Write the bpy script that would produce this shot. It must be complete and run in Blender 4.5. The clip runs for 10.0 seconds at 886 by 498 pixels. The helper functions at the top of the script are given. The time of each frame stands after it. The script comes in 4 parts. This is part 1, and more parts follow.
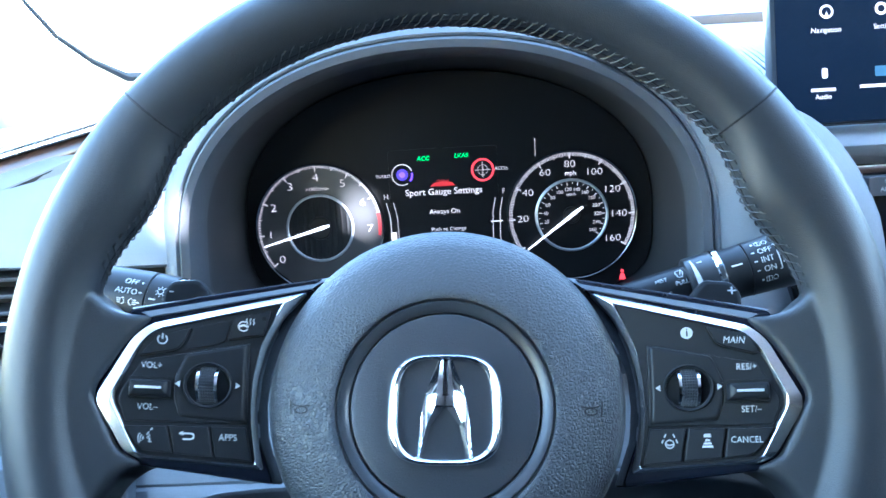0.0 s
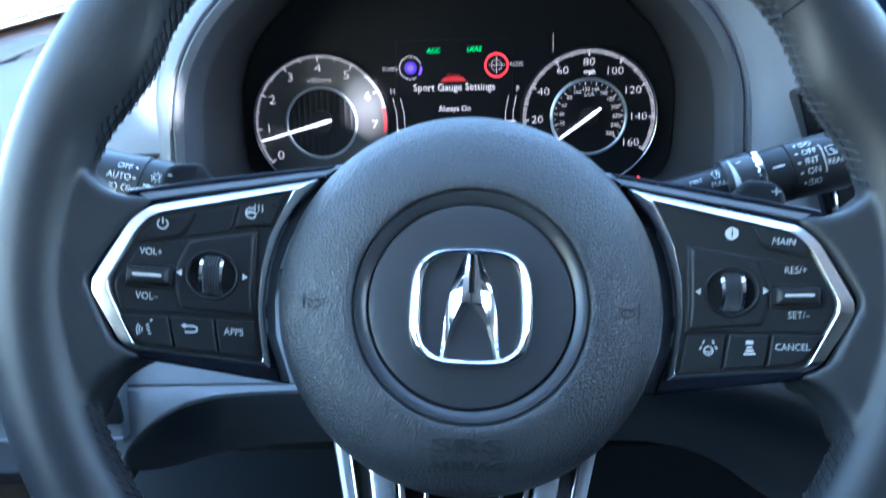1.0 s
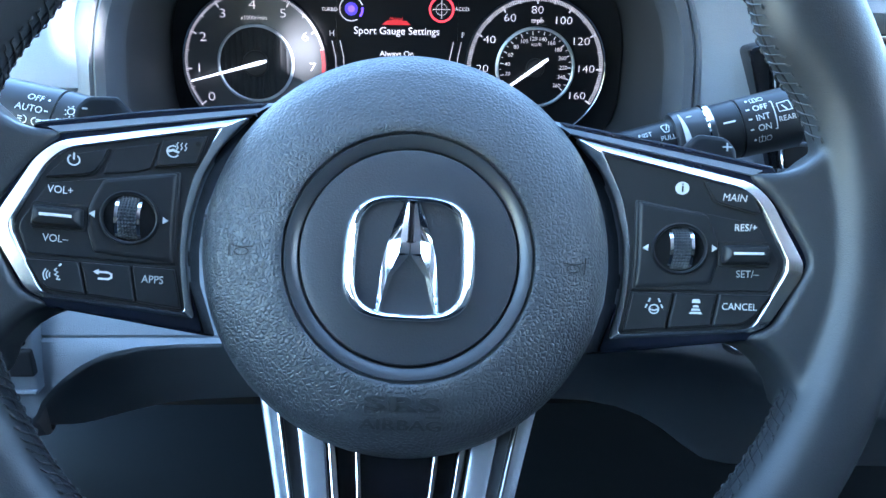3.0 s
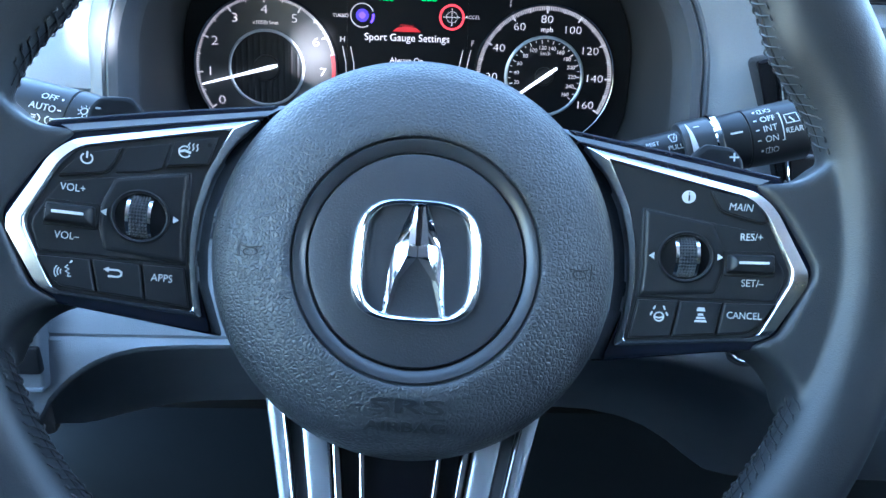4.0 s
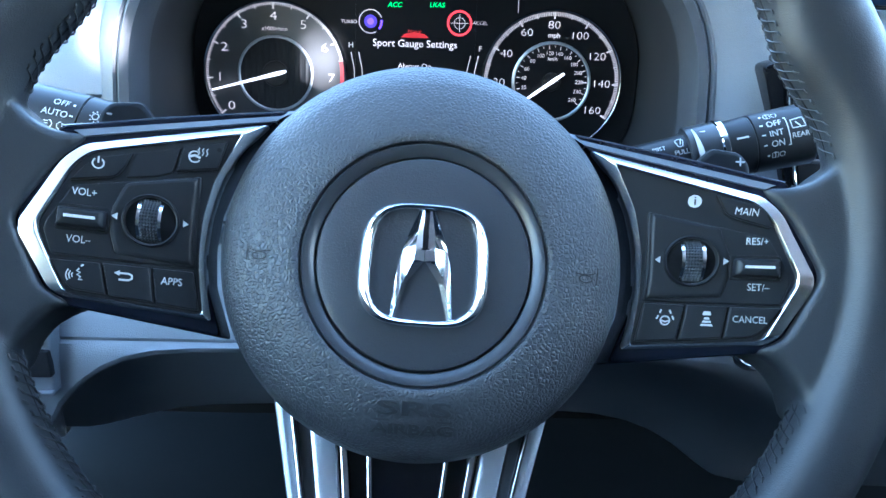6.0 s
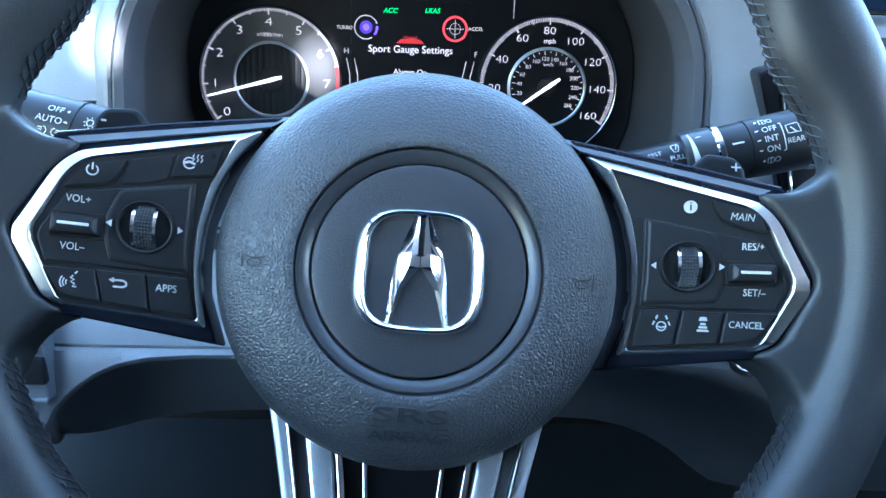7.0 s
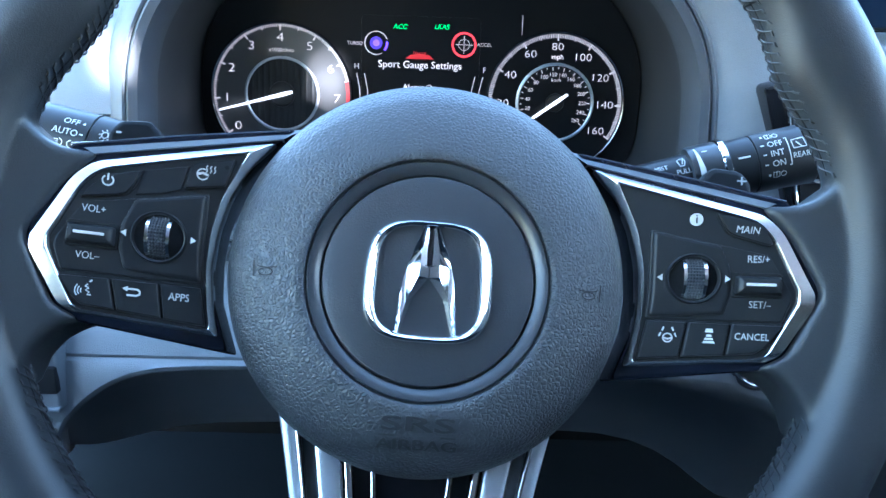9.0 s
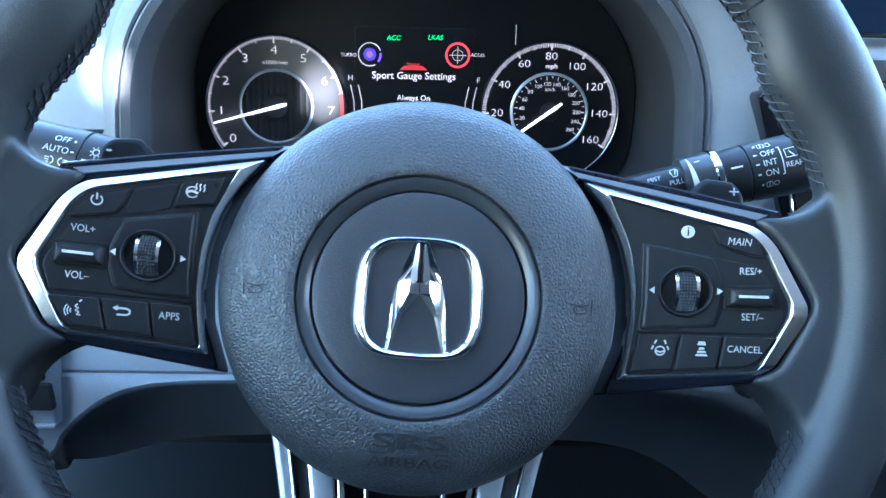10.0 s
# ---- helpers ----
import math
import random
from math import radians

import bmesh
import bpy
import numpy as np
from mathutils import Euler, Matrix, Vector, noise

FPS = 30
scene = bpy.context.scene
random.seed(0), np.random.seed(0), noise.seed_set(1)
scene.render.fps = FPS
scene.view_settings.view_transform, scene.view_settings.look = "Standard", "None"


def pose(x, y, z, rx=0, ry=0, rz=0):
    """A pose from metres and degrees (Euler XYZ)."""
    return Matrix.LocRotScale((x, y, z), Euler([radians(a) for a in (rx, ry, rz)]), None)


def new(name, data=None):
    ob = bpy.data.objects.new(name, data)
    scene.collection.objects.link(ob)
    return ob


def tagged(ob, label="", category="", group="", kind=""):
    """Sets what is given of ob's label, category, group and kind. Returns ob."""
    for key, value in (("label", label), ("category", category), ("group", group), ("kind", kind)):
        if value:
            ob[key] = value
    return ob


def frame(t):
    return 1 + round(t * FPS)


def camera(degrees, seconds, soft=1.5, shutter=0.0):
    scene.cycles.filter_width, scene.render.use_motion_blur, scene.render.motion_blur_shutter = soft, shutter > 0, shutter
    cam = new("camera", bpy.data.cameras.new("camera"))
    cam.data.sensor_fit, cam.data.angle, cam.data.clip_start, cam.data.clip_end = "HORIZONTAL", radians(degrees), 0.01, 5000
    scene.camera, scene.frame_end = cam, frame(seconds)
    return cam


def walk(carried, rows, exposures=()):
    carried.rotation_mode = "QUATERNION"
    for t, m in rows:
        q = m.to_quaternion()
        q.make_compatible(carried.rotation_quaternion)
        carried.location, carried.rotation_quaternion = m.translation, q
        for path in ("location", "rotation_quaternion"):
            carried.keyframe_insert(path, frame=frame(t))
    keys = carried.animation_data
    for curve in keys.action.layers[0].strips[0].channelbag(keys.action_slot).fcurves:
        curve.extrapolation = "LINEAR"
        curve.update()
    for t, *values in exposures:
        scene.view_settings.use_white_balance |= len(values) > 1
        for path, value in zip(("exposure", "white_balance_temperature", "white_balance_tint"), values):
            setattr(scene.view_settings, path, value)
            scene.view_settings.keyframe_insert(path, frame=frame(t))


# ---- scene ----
cam = camera(54.71, 10.0, soft=1.5, shutter=0.4)
ROWS = [
    (0.0, 0.0167, -0.3549, 1.1126, 81.03, 3.3, 1.92),
    (0.5, 0.0234, -0.3388, 1.1136, 80.17, 2.7, 1.3),
    (0.7, 0.0112, -0.3368, 1.1059, 78.84, 2.18, 1.08),
    (1.0, -0.0027, -0.3286, 1.096, 75.57, 1.41, 1.04),
    (1.2, -0.0073, -0.3177, 1.0908, 73.69, 0.67, 0.41),
    (1.5, -0.0046, -0.3142, 1.0891, 72.48, 0.07, -0.55),
    (1.7, -0.002, -0.3126, 1.0902, 72.35, -0.22, -1.29),
    (2.0, 0.0034, -0.3119, 1.094, 72.22, -0.3, -1.87),
    (2.5, -0.0021, -0.311, 1.0889, 72.41, -0.67, -2.45),
    (4.0, -0.004, -0.3138, 1.0869, 73.29, -1.96, -1.96),
    (4.5, -0.0081, -0.3174, 1.0826, 73.5, -2.52, -1.59),
    (5.0, -0.0069, -0.3203, 1.085, 73.6, -2.53, -1.16),
    (5.5, -0.0043, -0.3171, 1.087, 73.53, -2.02, -1.16),
    (7.0, -0.0033, -0.3154, 1.0872, 73.99, -1.79, -1.68),
    (7.5, -0.0039, -0.3141, 1.0862, 74.06, -1.87, -1.78),
    (8.0, -0.0043, -0.3144, 1.0853, 74.22, -1.78, -1.73),
    (8.5, -0.0042, -0.3173, 1.0872, 74.66, -1.48, -1.54),
    (9.0, -0.0038, -0.32, 1.0865, 75.05, -1.92, -1.12),
    (9.5, -0.0016, -0.3217, 1.0885, 75.31, -1.83, -0.98),
    (10.0, 0.0006, -0.3181, 1.0901, 75.38, -1.26, -1.12),
]
EXPOSURE, KELVIN, TINT = 5.68, 5000, 13
GLOW = 0.31
walk(cam, [(r[0], pose(*r[1:])) for r in ROWS], [(t, EXPOSURE + e, KELVIN, TINT) for t, e in ((0.0, 0.12), (0.5, 0.0), (1.0, -0.18), (1.5, 0.06), (2.0, 0.12), (2.7, 0.1), (4.0, 0.0), (10.0, 0.0))])

# ---- light ----
SUN_WAY = Vector((-0.45, 1.0, -0.10)).normalized()
world = bpy.data.worlds.new("sky")
scene.world = world
world.use_nodes = True
wn = world.node_tree.nodes
sky = wn.new("ShaderNodeTexSky")
sky.sky_type, sky.sun_disc = "NISHITA", False
sky.sun_elevation = math.asin(-SUN_WAY.z)
sky.sun_rotation = math.atan2(-SUN_WAY.x, -SUN_WAY.y)
wn["Background"].inputs["Strength"].default_value = 0.15
world.node_tree.links.new(sky.outputs[0], wn["Background"].inputs["Color"])
sun = new("sun", bpy.data.lights.new("sun", "SUN"))
sun.data.energy, sun.data.angle, sun.data.color = 2.8, radians(0.5), (1.0, 0.9, 0.78)
sun.matrix_world = Matrix.Translation((1.5, -8, 4)) @ SUN_WAY.to_track_quat("-Z", "Y").to_matrix().to_4x4()


# ---- materials ----
def material(name, color, rough=0.5, metal=0.0, grain=0.0, grain_scale=900.0, pebble=0.0, pebble_scale=560.0, crease=0.2, mottled=0.15, glow=0.0, glow_color=None, coat=0.0, worn=0.06, shine=0.5):
    m = bpy.data.materials.new(name)
    m.use_nodes = True
    n, l = m.node_tree.nodes, m.node_tree.links
    b = n["Principled BSDF"]
    b.inputs["Metallic"].default_value = metal
    b.inputs["Specular IOR Level"].default_value = shine
    b.inputs["Coat Weight"].default_value = coat
    b.inputs["Coat Roughness"].default_value = 0.08
    tc = n.new("ShaderNodeTexCoord")
    big = n.new("ShaderNodeTexNoise")
    big.inputs["Scale"].default_value, big.inputs["Detail"].default_value = 22.0, 5.0
    fine = n.new("ShaderNodeTexNoise")
    fine.inputs["Scale"].default_value, fine.inputs["Detail"].default_value = grain_scale, 3.0
    l.new(tc.outputs["Object"], big.inputs["Vector"])
    l.new(tc.outputs["Object"], fine.inputs["Vector"])
    mix = n.new("ShaderNodeMix")
    mix.data_type = "RGBA"
    mix.inputs["A"].default_value = (*[c * (1 - mottled) for c in color], 1)
    mix.inputs["B"].default_value = (*[min(1, c * (1 + mottled)) for c in color], 1)
    add = n.new("ShaderNodeMath")
    add.operation, add.use_clamp = "MULTIPLY_ADD", False
    add.inputs[1].default_value, add.inputs[2].default_value = 0.4, 0.3
    l.new(fine.outputs[0], add.inputs[0])
    both = n.new("ShaderNodeMath")
    both.operation = "MULTIPLY"
    l.new(add.outputs[0], both.inputs[0])
    l.new(big.outputs[0], both.inputs[1])
    gain = n.new("ShaderNodeMath")
    gain.operation = "MULTIPLY"
    gain.inputs[1].default_value = 2.0
    l.new(both.outputs[0], gain.inputs[0])
    l.new(gain.outputs[0], mix.inputs["Factor"])
    l.new(mix.outputs["Result"], b.inputs["Base Color"])
    rr = n.new("ShaderNodeMapRange")
    rr.inputs["To Min"].default_value, rr.inputs["To Max"].default_value = max(0.02, rough - worn), min(1, rough + worn)
    l.new(big.outputs[0], rr.inputs["Value"])
    l.new(rr.outputs[0], b.inputs["Roughness"])
    height = None
    if pebble:
        wobble = n.new("ShaderNodeTexNoise")
        wobble.inputs["Scale"].default_value, wobble.inputs["Detail"].default_value = 330.0, 2.0
        l.new(tc.outputs["Object"], wobble.inputs["Vector"])
        warp = n.new("ShaderNodeVectorMath")
        warp.operation = "MULTIPLY_ADD"
        warp.inputs[1].default_value = (0.0005, 0.0005, 0.0005)
        l.new(wobble.outputs["Color"], warp.inputs[0])
        l.new(tc.outputs["Object"], warp.inputs[2])
        v = n.new("ShaderNodeTexVoronoi")
        v.feature = "DISTANCE_TO_EDGE"
        v.inputs["Scale"].default_value = pebble_scale
        l.new(warp.outputs[0], v.inputs["Vector"])
        r2 = n.new("ShaderNodeMapRange")
        r2.interpolation_type = "SMOOTHSTEP"
        r2.inputs["From Max"].default_value = crease
        l.new(v.outputs["Distance"], r2.inputs["Value"])
        bump = n.new("ShaderNodeBump")
        bump.inputs["Strength"].default_value, bump.inputs["Distance"].default_value = pebble, 0.00045
        l.new(r2.outputs[0], bump.inputs["Height"])
        height = bump
    if grain:
        bump = n.new("ShaderNodeBump")
        bump.inputs["Strength"].default_value, bump.inputs["Distance"].default_value = grain, 0.0002
        l.new(fine.outputs[0], bump.inputs["Height"])
        if height:
            l.new(height.outputs[0], bump.inputs["Normal"])
        height = bump
    if height:
        l.new(height.outputs[0], b.inputs["Normal"])
    if glow:
        b.inputs["Emission Color"].default_value = (*(glow_color or color), 1)
        b.inputs["Emission Strength"].default_value = glow * GLOW
    return m


LEATHER = material("smooth_black_leather", (0.025, 0.027, 0.030), 0.40, grain=0.35, grain_scale=1500, pebble=0.10, pebble_scale=1100, shine=0.42)
PAD = material("pebbled_black_plastic", (0.040, 0.043, 0.048), 0.38, pebble=0.5, pebble_scale=620, crease=0.30, grain=0.2, grain_scale=1500)
DISC = material("fine_grained_black_plastic", (0.032, 0.034, 0.039), 0.36, grain=0.5, grain_scale=1300)
SATIN = material("satin_black_plastic", (0.030, 0.033, 0.038), 0.30, grain=0.05)
SWITCH = material("matt_black_switch_plastic", (0.012, 0.013, 0.015), 0.40, grain=0.08, grain_scale=1800, shine=0.28)
GLOSS = material("piano_black", (0.006, 0.006, 0.008), 0.07, coat=0.5, mottled=0.3)
NAVY = material("dark_gloss_underside", (0.006, 0.008, 0.016), 0.22, shine=0.35)
# near-black, also standing in for the shade inside slots, gaps and recesses
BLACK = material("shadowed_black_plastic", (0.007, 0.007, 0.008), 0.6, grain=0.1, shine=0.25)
CHROME = material("chrome", (0.86, 0.87, 0.89), 0.07, 1.0, mottled=0.03, worn=0.03)
SATIN_CHROME = material("satin_chrome", (0.93, 0.94, 0.96), 0.21, 1.0, mottled=0.05, grain=0.03)
SILVER = material("brushed_silver_paint", (0.36, 0.39, 0.43), 0.36, 0.6, grain=0.05)
THREAD = material("dark_grey_thread", (0.022, 0.023, 0.025), 0.55, grain=0.4, grain_scale=3000)
DASH = material("slate_grey_dash_plastic", (0.16, 0.172, 0.19), 0.52, pebble=0.25, pebble_scale=900, grain=0.2)
DASH_DARK = material("charcoal_dash_plastic", (0.045, 0.048, 0.055), 0.48, pebble=0.2, pebble_scale=900, grain=0.2)
LOWER = material("grey_lower_dash_plastic", (0.165, 0.175, 0.190), 0.55, pebble=0.25, pebble_scale=800, grain=0.2)
# darkened copy of DASH: the hood's shade is put into the colour
HOOD = material("shaded_hood_plastic", (0.095, 0.102, 0.113), 0.52, pebble=0.25, pebble_scale=900, grain=0.2)
HOOD_IN = material("black_binnacle_lining", (0.018, 0.019, 0.021), 0.5, grain=0.2)
FACE = material("black_gauge_face", (0.006, 0.006, 0.007), 0.35, grain=0.05, shine=0.2)
GLASS_FACE = material("smoked_gauge_disc", (0.014, 0.015, 0.017), 0.40, grain=0.05, shine=0.12)
PRINT = material("white_print", (0.52, 0.52, 0.52), 0.5, mottled=0.05)
# pad-coloured relief drawn darker: its edge shade is put into the colour
EMBOSS = material("shaded_emboss", (0.018, 0.020, 0.023), 0.45, grain=0.1)
LIT_WHITE = material("lit_white_marking", (0.6, 0.54, 0.52), 0.5, glow=0.08, glow_color=(1.0, 0.83, 0.78), mottled=0.05)
LIT_DIM = material("dim_lit_marking", (0.5, 0.46, 0.44), 0.5, glow=0.048, glow_color=(1.0, 0.8, 0.76), mottled=0.05)
NEEDLE = material("lit_white_needle", (0.85, 0.84, 0.80), 0.4, glow=0.180, glow_color=(1.0, 0.95, 0.88), mottled=0.03)
RED = material("lit_red", (0.5, 0.02, 0.02), 0.5, glow=0.13, glow_color=(1.0, 0.05, 0.06))
RED_DIM = material("dim_lit_red", (0.16, 0.01, 0.01), 0.5, glow=0.045, glow_color=(1.0, 0.03, 0.04))
GREEN = material("lit_green", (0.03, 0.6, 0.1), 0.5, glow=0.12, glow_color=(0.05, 0.9, 0.16))
VIOLET = material("lit_violet", (0.15, 0.08, 0.7), 0.5, glow=0.17, glow_color=(0.16, 0.06, 1.0))
VIOLET_DIM = material("dim_violet", (0.05, 0.03, 0.25), 0.5, glow=0.042, glow_color=(0.16, 0.08, 1.0))
SCREEN = material("dark_touchscreen_glass", (0.006, 0.010, 0.018), 0.10, glow=0.0012, glow_color=(0.2, 0.45, 0.9), mottled=0.1, shine=0.2)
BLUE_TILE = material("dim_blue_tile", (0.05, 0.12, 0.18), 0.3, glow=0.008, glow_color=(0.2, 0.6, 0.9))
WOOD = material("dark_brown_wood", (0.060, 0.030, 0.020), 0.32, grain=0.1, grain_scale=160, mottled=0.45, coat=0.3)
LINER = material("grey_headliner_cloth", (0.55, 0.55, 0.56), 0.9, grain=0.4)
TRIM_GREY = material("grey_pillar_trim", (0.30, 0.33, 0.37), 0.7, grain=0.3)
CARPET = material("black_carpet", (0.013, 0.015, 0.017), 0.95, grain=0.8, grain_scale=500, shine=0.05)
PALE = material("dark_grey_leather", (0.10, 0.10, 0.105), 0.55, pebble=0.3)
GROUND = material("pale_concrete", (0.42, 0.41, 0.40), 0.85, grain=0.3, grain_scale=30)
PAINT = material("white_bonnet_paint", (0.70, 0.71, 0.72), 0.25, coat=0.5, mottled=0.04)
BUILDING = material("beige_render", (0.48, 0.40, 0.31), 0.8, grain=0.3, grain_scale=40)
RUBBER = material("black_wiper_rubber", (0.02, 0.02, 0.02), 0.6)


def brushed_ring(name, color, rough):
    m = material(name, color, rough, 0.25, mottled=0.1)
    n, l = m.node_tree.nodes, m.node_tree.links
    t = n.new("ShaderNodeTangent")
    t.direction_type, t.axis = "RADIAL", "Y"
    n["Principled BSDF"].inputs["Anisotropic"].default_value = 0.55
    l.new(t.outputs[0], n["Principled BSDF"].inputs["Tangent"])
    return m


BRUSHED = brushed_ring("dark_brushed_metal", (0.055, 0.055, 0.057), 0.45)
BEZEL = material("smoked_chrome", (0.22, 0.23, 0.25), 0.22, 1.0, mottled=0.05)


# ---- builders ----
def part(name, bm, mat, parent=None, label="", smooth=True, sharp=35):
    me = bpy.data.meshes.new(name)
    bmesh.ops.recalc_face_normals(bm, faces=bm.faces)
    bm.to_mesh(me)
    bm.free()
    if smooth:
        me.polygons.foreach_set("use_smooth", [True] * len(me.polygons))
        me.set_sharp_from_angle(angle=radians(sharp))
    me.materials.append(mat)
    ob = new(name, me)
    if parent:
        ob.parent = parent
    if label:
        tagged(ob, label)
    return ob


def root(name, m, label, category, group="", kind=""):
    ob = new(name)
    ob.empty_display_size = 0.02
    ob.matrix_world = m
    return tagged(ob, label, category, group, kind)


def flat(u, v, h):
    return (u, v, h)


def loft(loops, closed=True, cap_start=False, cap_end=False, bm=None):
    bm = bm or bmesh.new()
    rings = [[bm.verts.new(p) for p in loop] for loop in loops]
    k = len(rings[0])
    for a, b in zip(rings, rings[1:]):
        for i in range(k if closed else k - 1):
            j = (i + 1) % k
            bm.faces.new((a[i], a[j], b[j], b[i]))
    if cap_start:
        bm.faces.new(rings[0][::-1])
    if cap_end:
        bm.faces.new(rings[-1])
    return bm


def rounded(poly, r, seg=4):
    out, k = [], len(poly)
    for i in range(k):
        p, a, b = (Vector(poly[j % k]) for j in (i, i - 1, i + 1))
        rr = r[i] if isinstance(r, (list, tuple)) else r
        da, db = a - p, b - p
        d = min(rr, da.length * 0.45, db.length * 0.45)
        s, e = p + da.normalized() * d, p + db.normalized() * d
        for q in range(seg + 1):
            t = q / seg
            out.append(tuple(s * (1 - t) ** 2 + p * 2 * t * (1 - t) + e * t * t))
    return out


def shrunk(poly, d):
    k = len(poly)
    area = sum(poly[i - 1][0] * poly[i][1] - poly[i][0] * poly[i - 1][1] for i in range(k))
    sg = 1 if area > 0 else -1
    out = []
    for i in range(k):
        p, a, b = (Vector(poly[j % k]) for j in (i, i - 1, i + 1))
        t = (b - a)
        if t.length < 1e-9:
            t = Vector((1, 0))
        t.normalize()
        out.append((p.x - sg * t.y * d, p.y + sg * t.x * d))
    return out


def drawn_in(poly, d):
    xs, ys = [p[0] for p in poly], [p[1] for p in poly]
    cx, cy, w, t = (max(xs) + min(xs)) / 2, (max(ys) + min(ys)) / 2, (max(xs) - min(xs)) / 2, (max(ys) - min(ys)) / 2
    return [(cx + (x - cx) * max(0.05, 1 - d / w), cy + (y - cy) * max(0.05, 1 - d / t)) for x, y in poly]


def plate(poly, h0, h1, bevel=0.0006, fn=flat, bm=None):
    """A slab with a rounded upper edge over the outline."""
    rows = [(poly, h0), (poly, h1 - bevel), (drawn_in(poly, bevel * 0.3), h1 - bevel * 0.3), (drawn_in(poly, bevel), h1), (drawn_in(poly, bevel * 1.25), h1)]
    return loft([[fn(u, v, h) for u, v in pl] for pl, h in rows], True, True, True, bm)


def oval(cx, cy, rx, ry=None, k=48, power=2.0):
    ry = ry or rx
    out = []
    for i in range(k):
        a = 2 * math.pi * i / k
        c, s = math.cos(a), math.sin(a)
        out.append((cx + rx * math.copysign(abs(c) ** (2 / power), c), cy + ry * math.copysign(abs(s) ** (2 / power), s)))
    return out


def ring_plate(outer, inner, h_out, h_mid, h_in, fn=flat):
    """A band between two outlines, raised along its middle."""
    mid = [((a[0] + b[0]) / 2, (a[1] + b[1]) / 2) for a, b in zip(outer, inner)]
    rows = [(outer, h_out - 0.004), (outer, h_out), (shrunk(outer, 0.0004), h_out + 0.0006), (mid, h_mid), (inner, h_in), (inner, h_in - 0.004)]
    return loft([[fn(u, v, h) for u, v in pl] for pl, h in rows])


def tube(path, r, k=8, bm=None, closed=False, caps=True):
    bm = bm or bmesh.new()
    pts = [Vector(p) for p in path]
    loops, ref = [], None
    for i, p in enumerate(pts):
        a = pts[i - 1] if i or closed else pts[i]
        b = pts[(i + 1) % len(pts)] if i + 1 < len(pts) or closed else pts[i]
        t = (b - a).normalized()
        ref = ref or (Vector((0, 0, 1)) if abs(t.z) < 0.9 else Vector((1, 0, 0)))
        x = t.cross(ref).normalized()
        y = x.cross(t).normalized()
        ref = y
        rr = r[i] if isinstance(r, (list, tuple)) else r
        loops.append([tuple(p + (x * math.cos(q) + y * math.sin(q)) * rr) for q in (2 * math.pi * j / k for j in range(k))])
    if closed:
        loops.append(loops[0])
    bm = loft(loops, True, caps and not closed, caps and not closed, bm)
    if closed:
        bmesh.ops.remove_doubles(bm, verts=bm.verts, dist=1e-6)
    return bm


def spun(profile, k=96, cx=0.0, cy=0.0):
    """A surface of revolution about the local z axis; profile: (radius, height)."""
    loops = [[(cx + r * math.cos(q), cy + r * math.sin(q), h) for q in (2 * math.pi * j / k for j in range(k))] for r, h in profile]
    bm = loft(loops)
    bmesh.ops.remove_doubles(bm, verts=bm.verts, dist=1e-7)
    return bm


def letters(text, size, x=0.0, y=0.0, turn=0.0, fn=flat, h=0.0, bm=None, wide=1.0, slant=0.0, deep=0.0, thin=0.0):
    """Words in the built-in font, laid on the surface that fn gives."""
    cu = bpy.data.curves.new("words", "FONT")
    cu.body, cu.size, cu.align_x, cu.align_y = text, size, "CENTER", "CENTER"
    cu.resolution_u, cu.shear, cu.extrude, cu.bevel_depth = 3, slant, deep, deep * 0.3
    cu.offset = -thin
    tmp = new("words", cu)
    me = bpy.data.meshes.new_from_object(tmp.evaluated_get(bpy.context.evaluated_depsgraph_get()))
    bpy.data.objects.remove(tmp)
    bm = bm or bmesh.new()
    c, s = math.cos(radians(turn)), math.sin(radians(turn))
    vs = [bm.verts.new(fn(x + c * p.co.x * wide - s * p.co.y, y + s * p.co.x * wide + c * p.co.y, h + p.co.z)) for p in me.vertices]
    for f in me.polygons:
        try:
            bm.faces.new([vs[i] for i in f.vertices])
        except ValueError:
            pass
    bpy.data.meshes.remove(me)
    return bm


def stroke(path, w, fn=flat, h=0.0, bm=None, closed=False):
    """A flat painted line along a path."""
    bm = bm or bmesh.new()
    pts, ends = [], [Vector(p) for p in path]
    for p, q in zip(ends, ends[1:] + ends[:1] if closed else ends[1:]):
        n = max(1, math.ceil((q - p).length / 0.0015))
        pts += [p.lerp(q, i / n) for i in range(n)]
    pts += [] if closed else ends[-1:]
    k = len(pts)
    a, b = [], []
    for i, p in enumerate(pts):
        q0 = pts[i - 1] if i or closed else p
        q1 = pts[(i + 1) % k] if i + 1 < k or closed else p
        t = (q1 - q0).normalized()
        nrm = Vector((-t.y, t.x)) * w / 2
        a.append(bm.verts.new(fn(*(p + nrm), h)))
        b.append(bm.verts.new(fn(*(p - nrm), h)))
    for i in range(k if closed else k - 1):
        j = (i + 1) % k
        bm.faces.new((a[i], a[j], b[j], b[i]))
    return bm


def patch(poly, fn=flat, h=0.0, bm=None):
    bm = bm or bmesh.new()
    bm.faces.new([bm.verts.new(fn(u, v, h)) for u, v in poly])
    return bm


def arc(cx, cy, r, a0, a1, k=24):
    return [(cx + r * math.cos(radians(a0 + (a1 - a0) * i / k)), cy + r * math.sin(radians(a0 + (a1 - a0) * i / k))) for i in range(k + 1)]


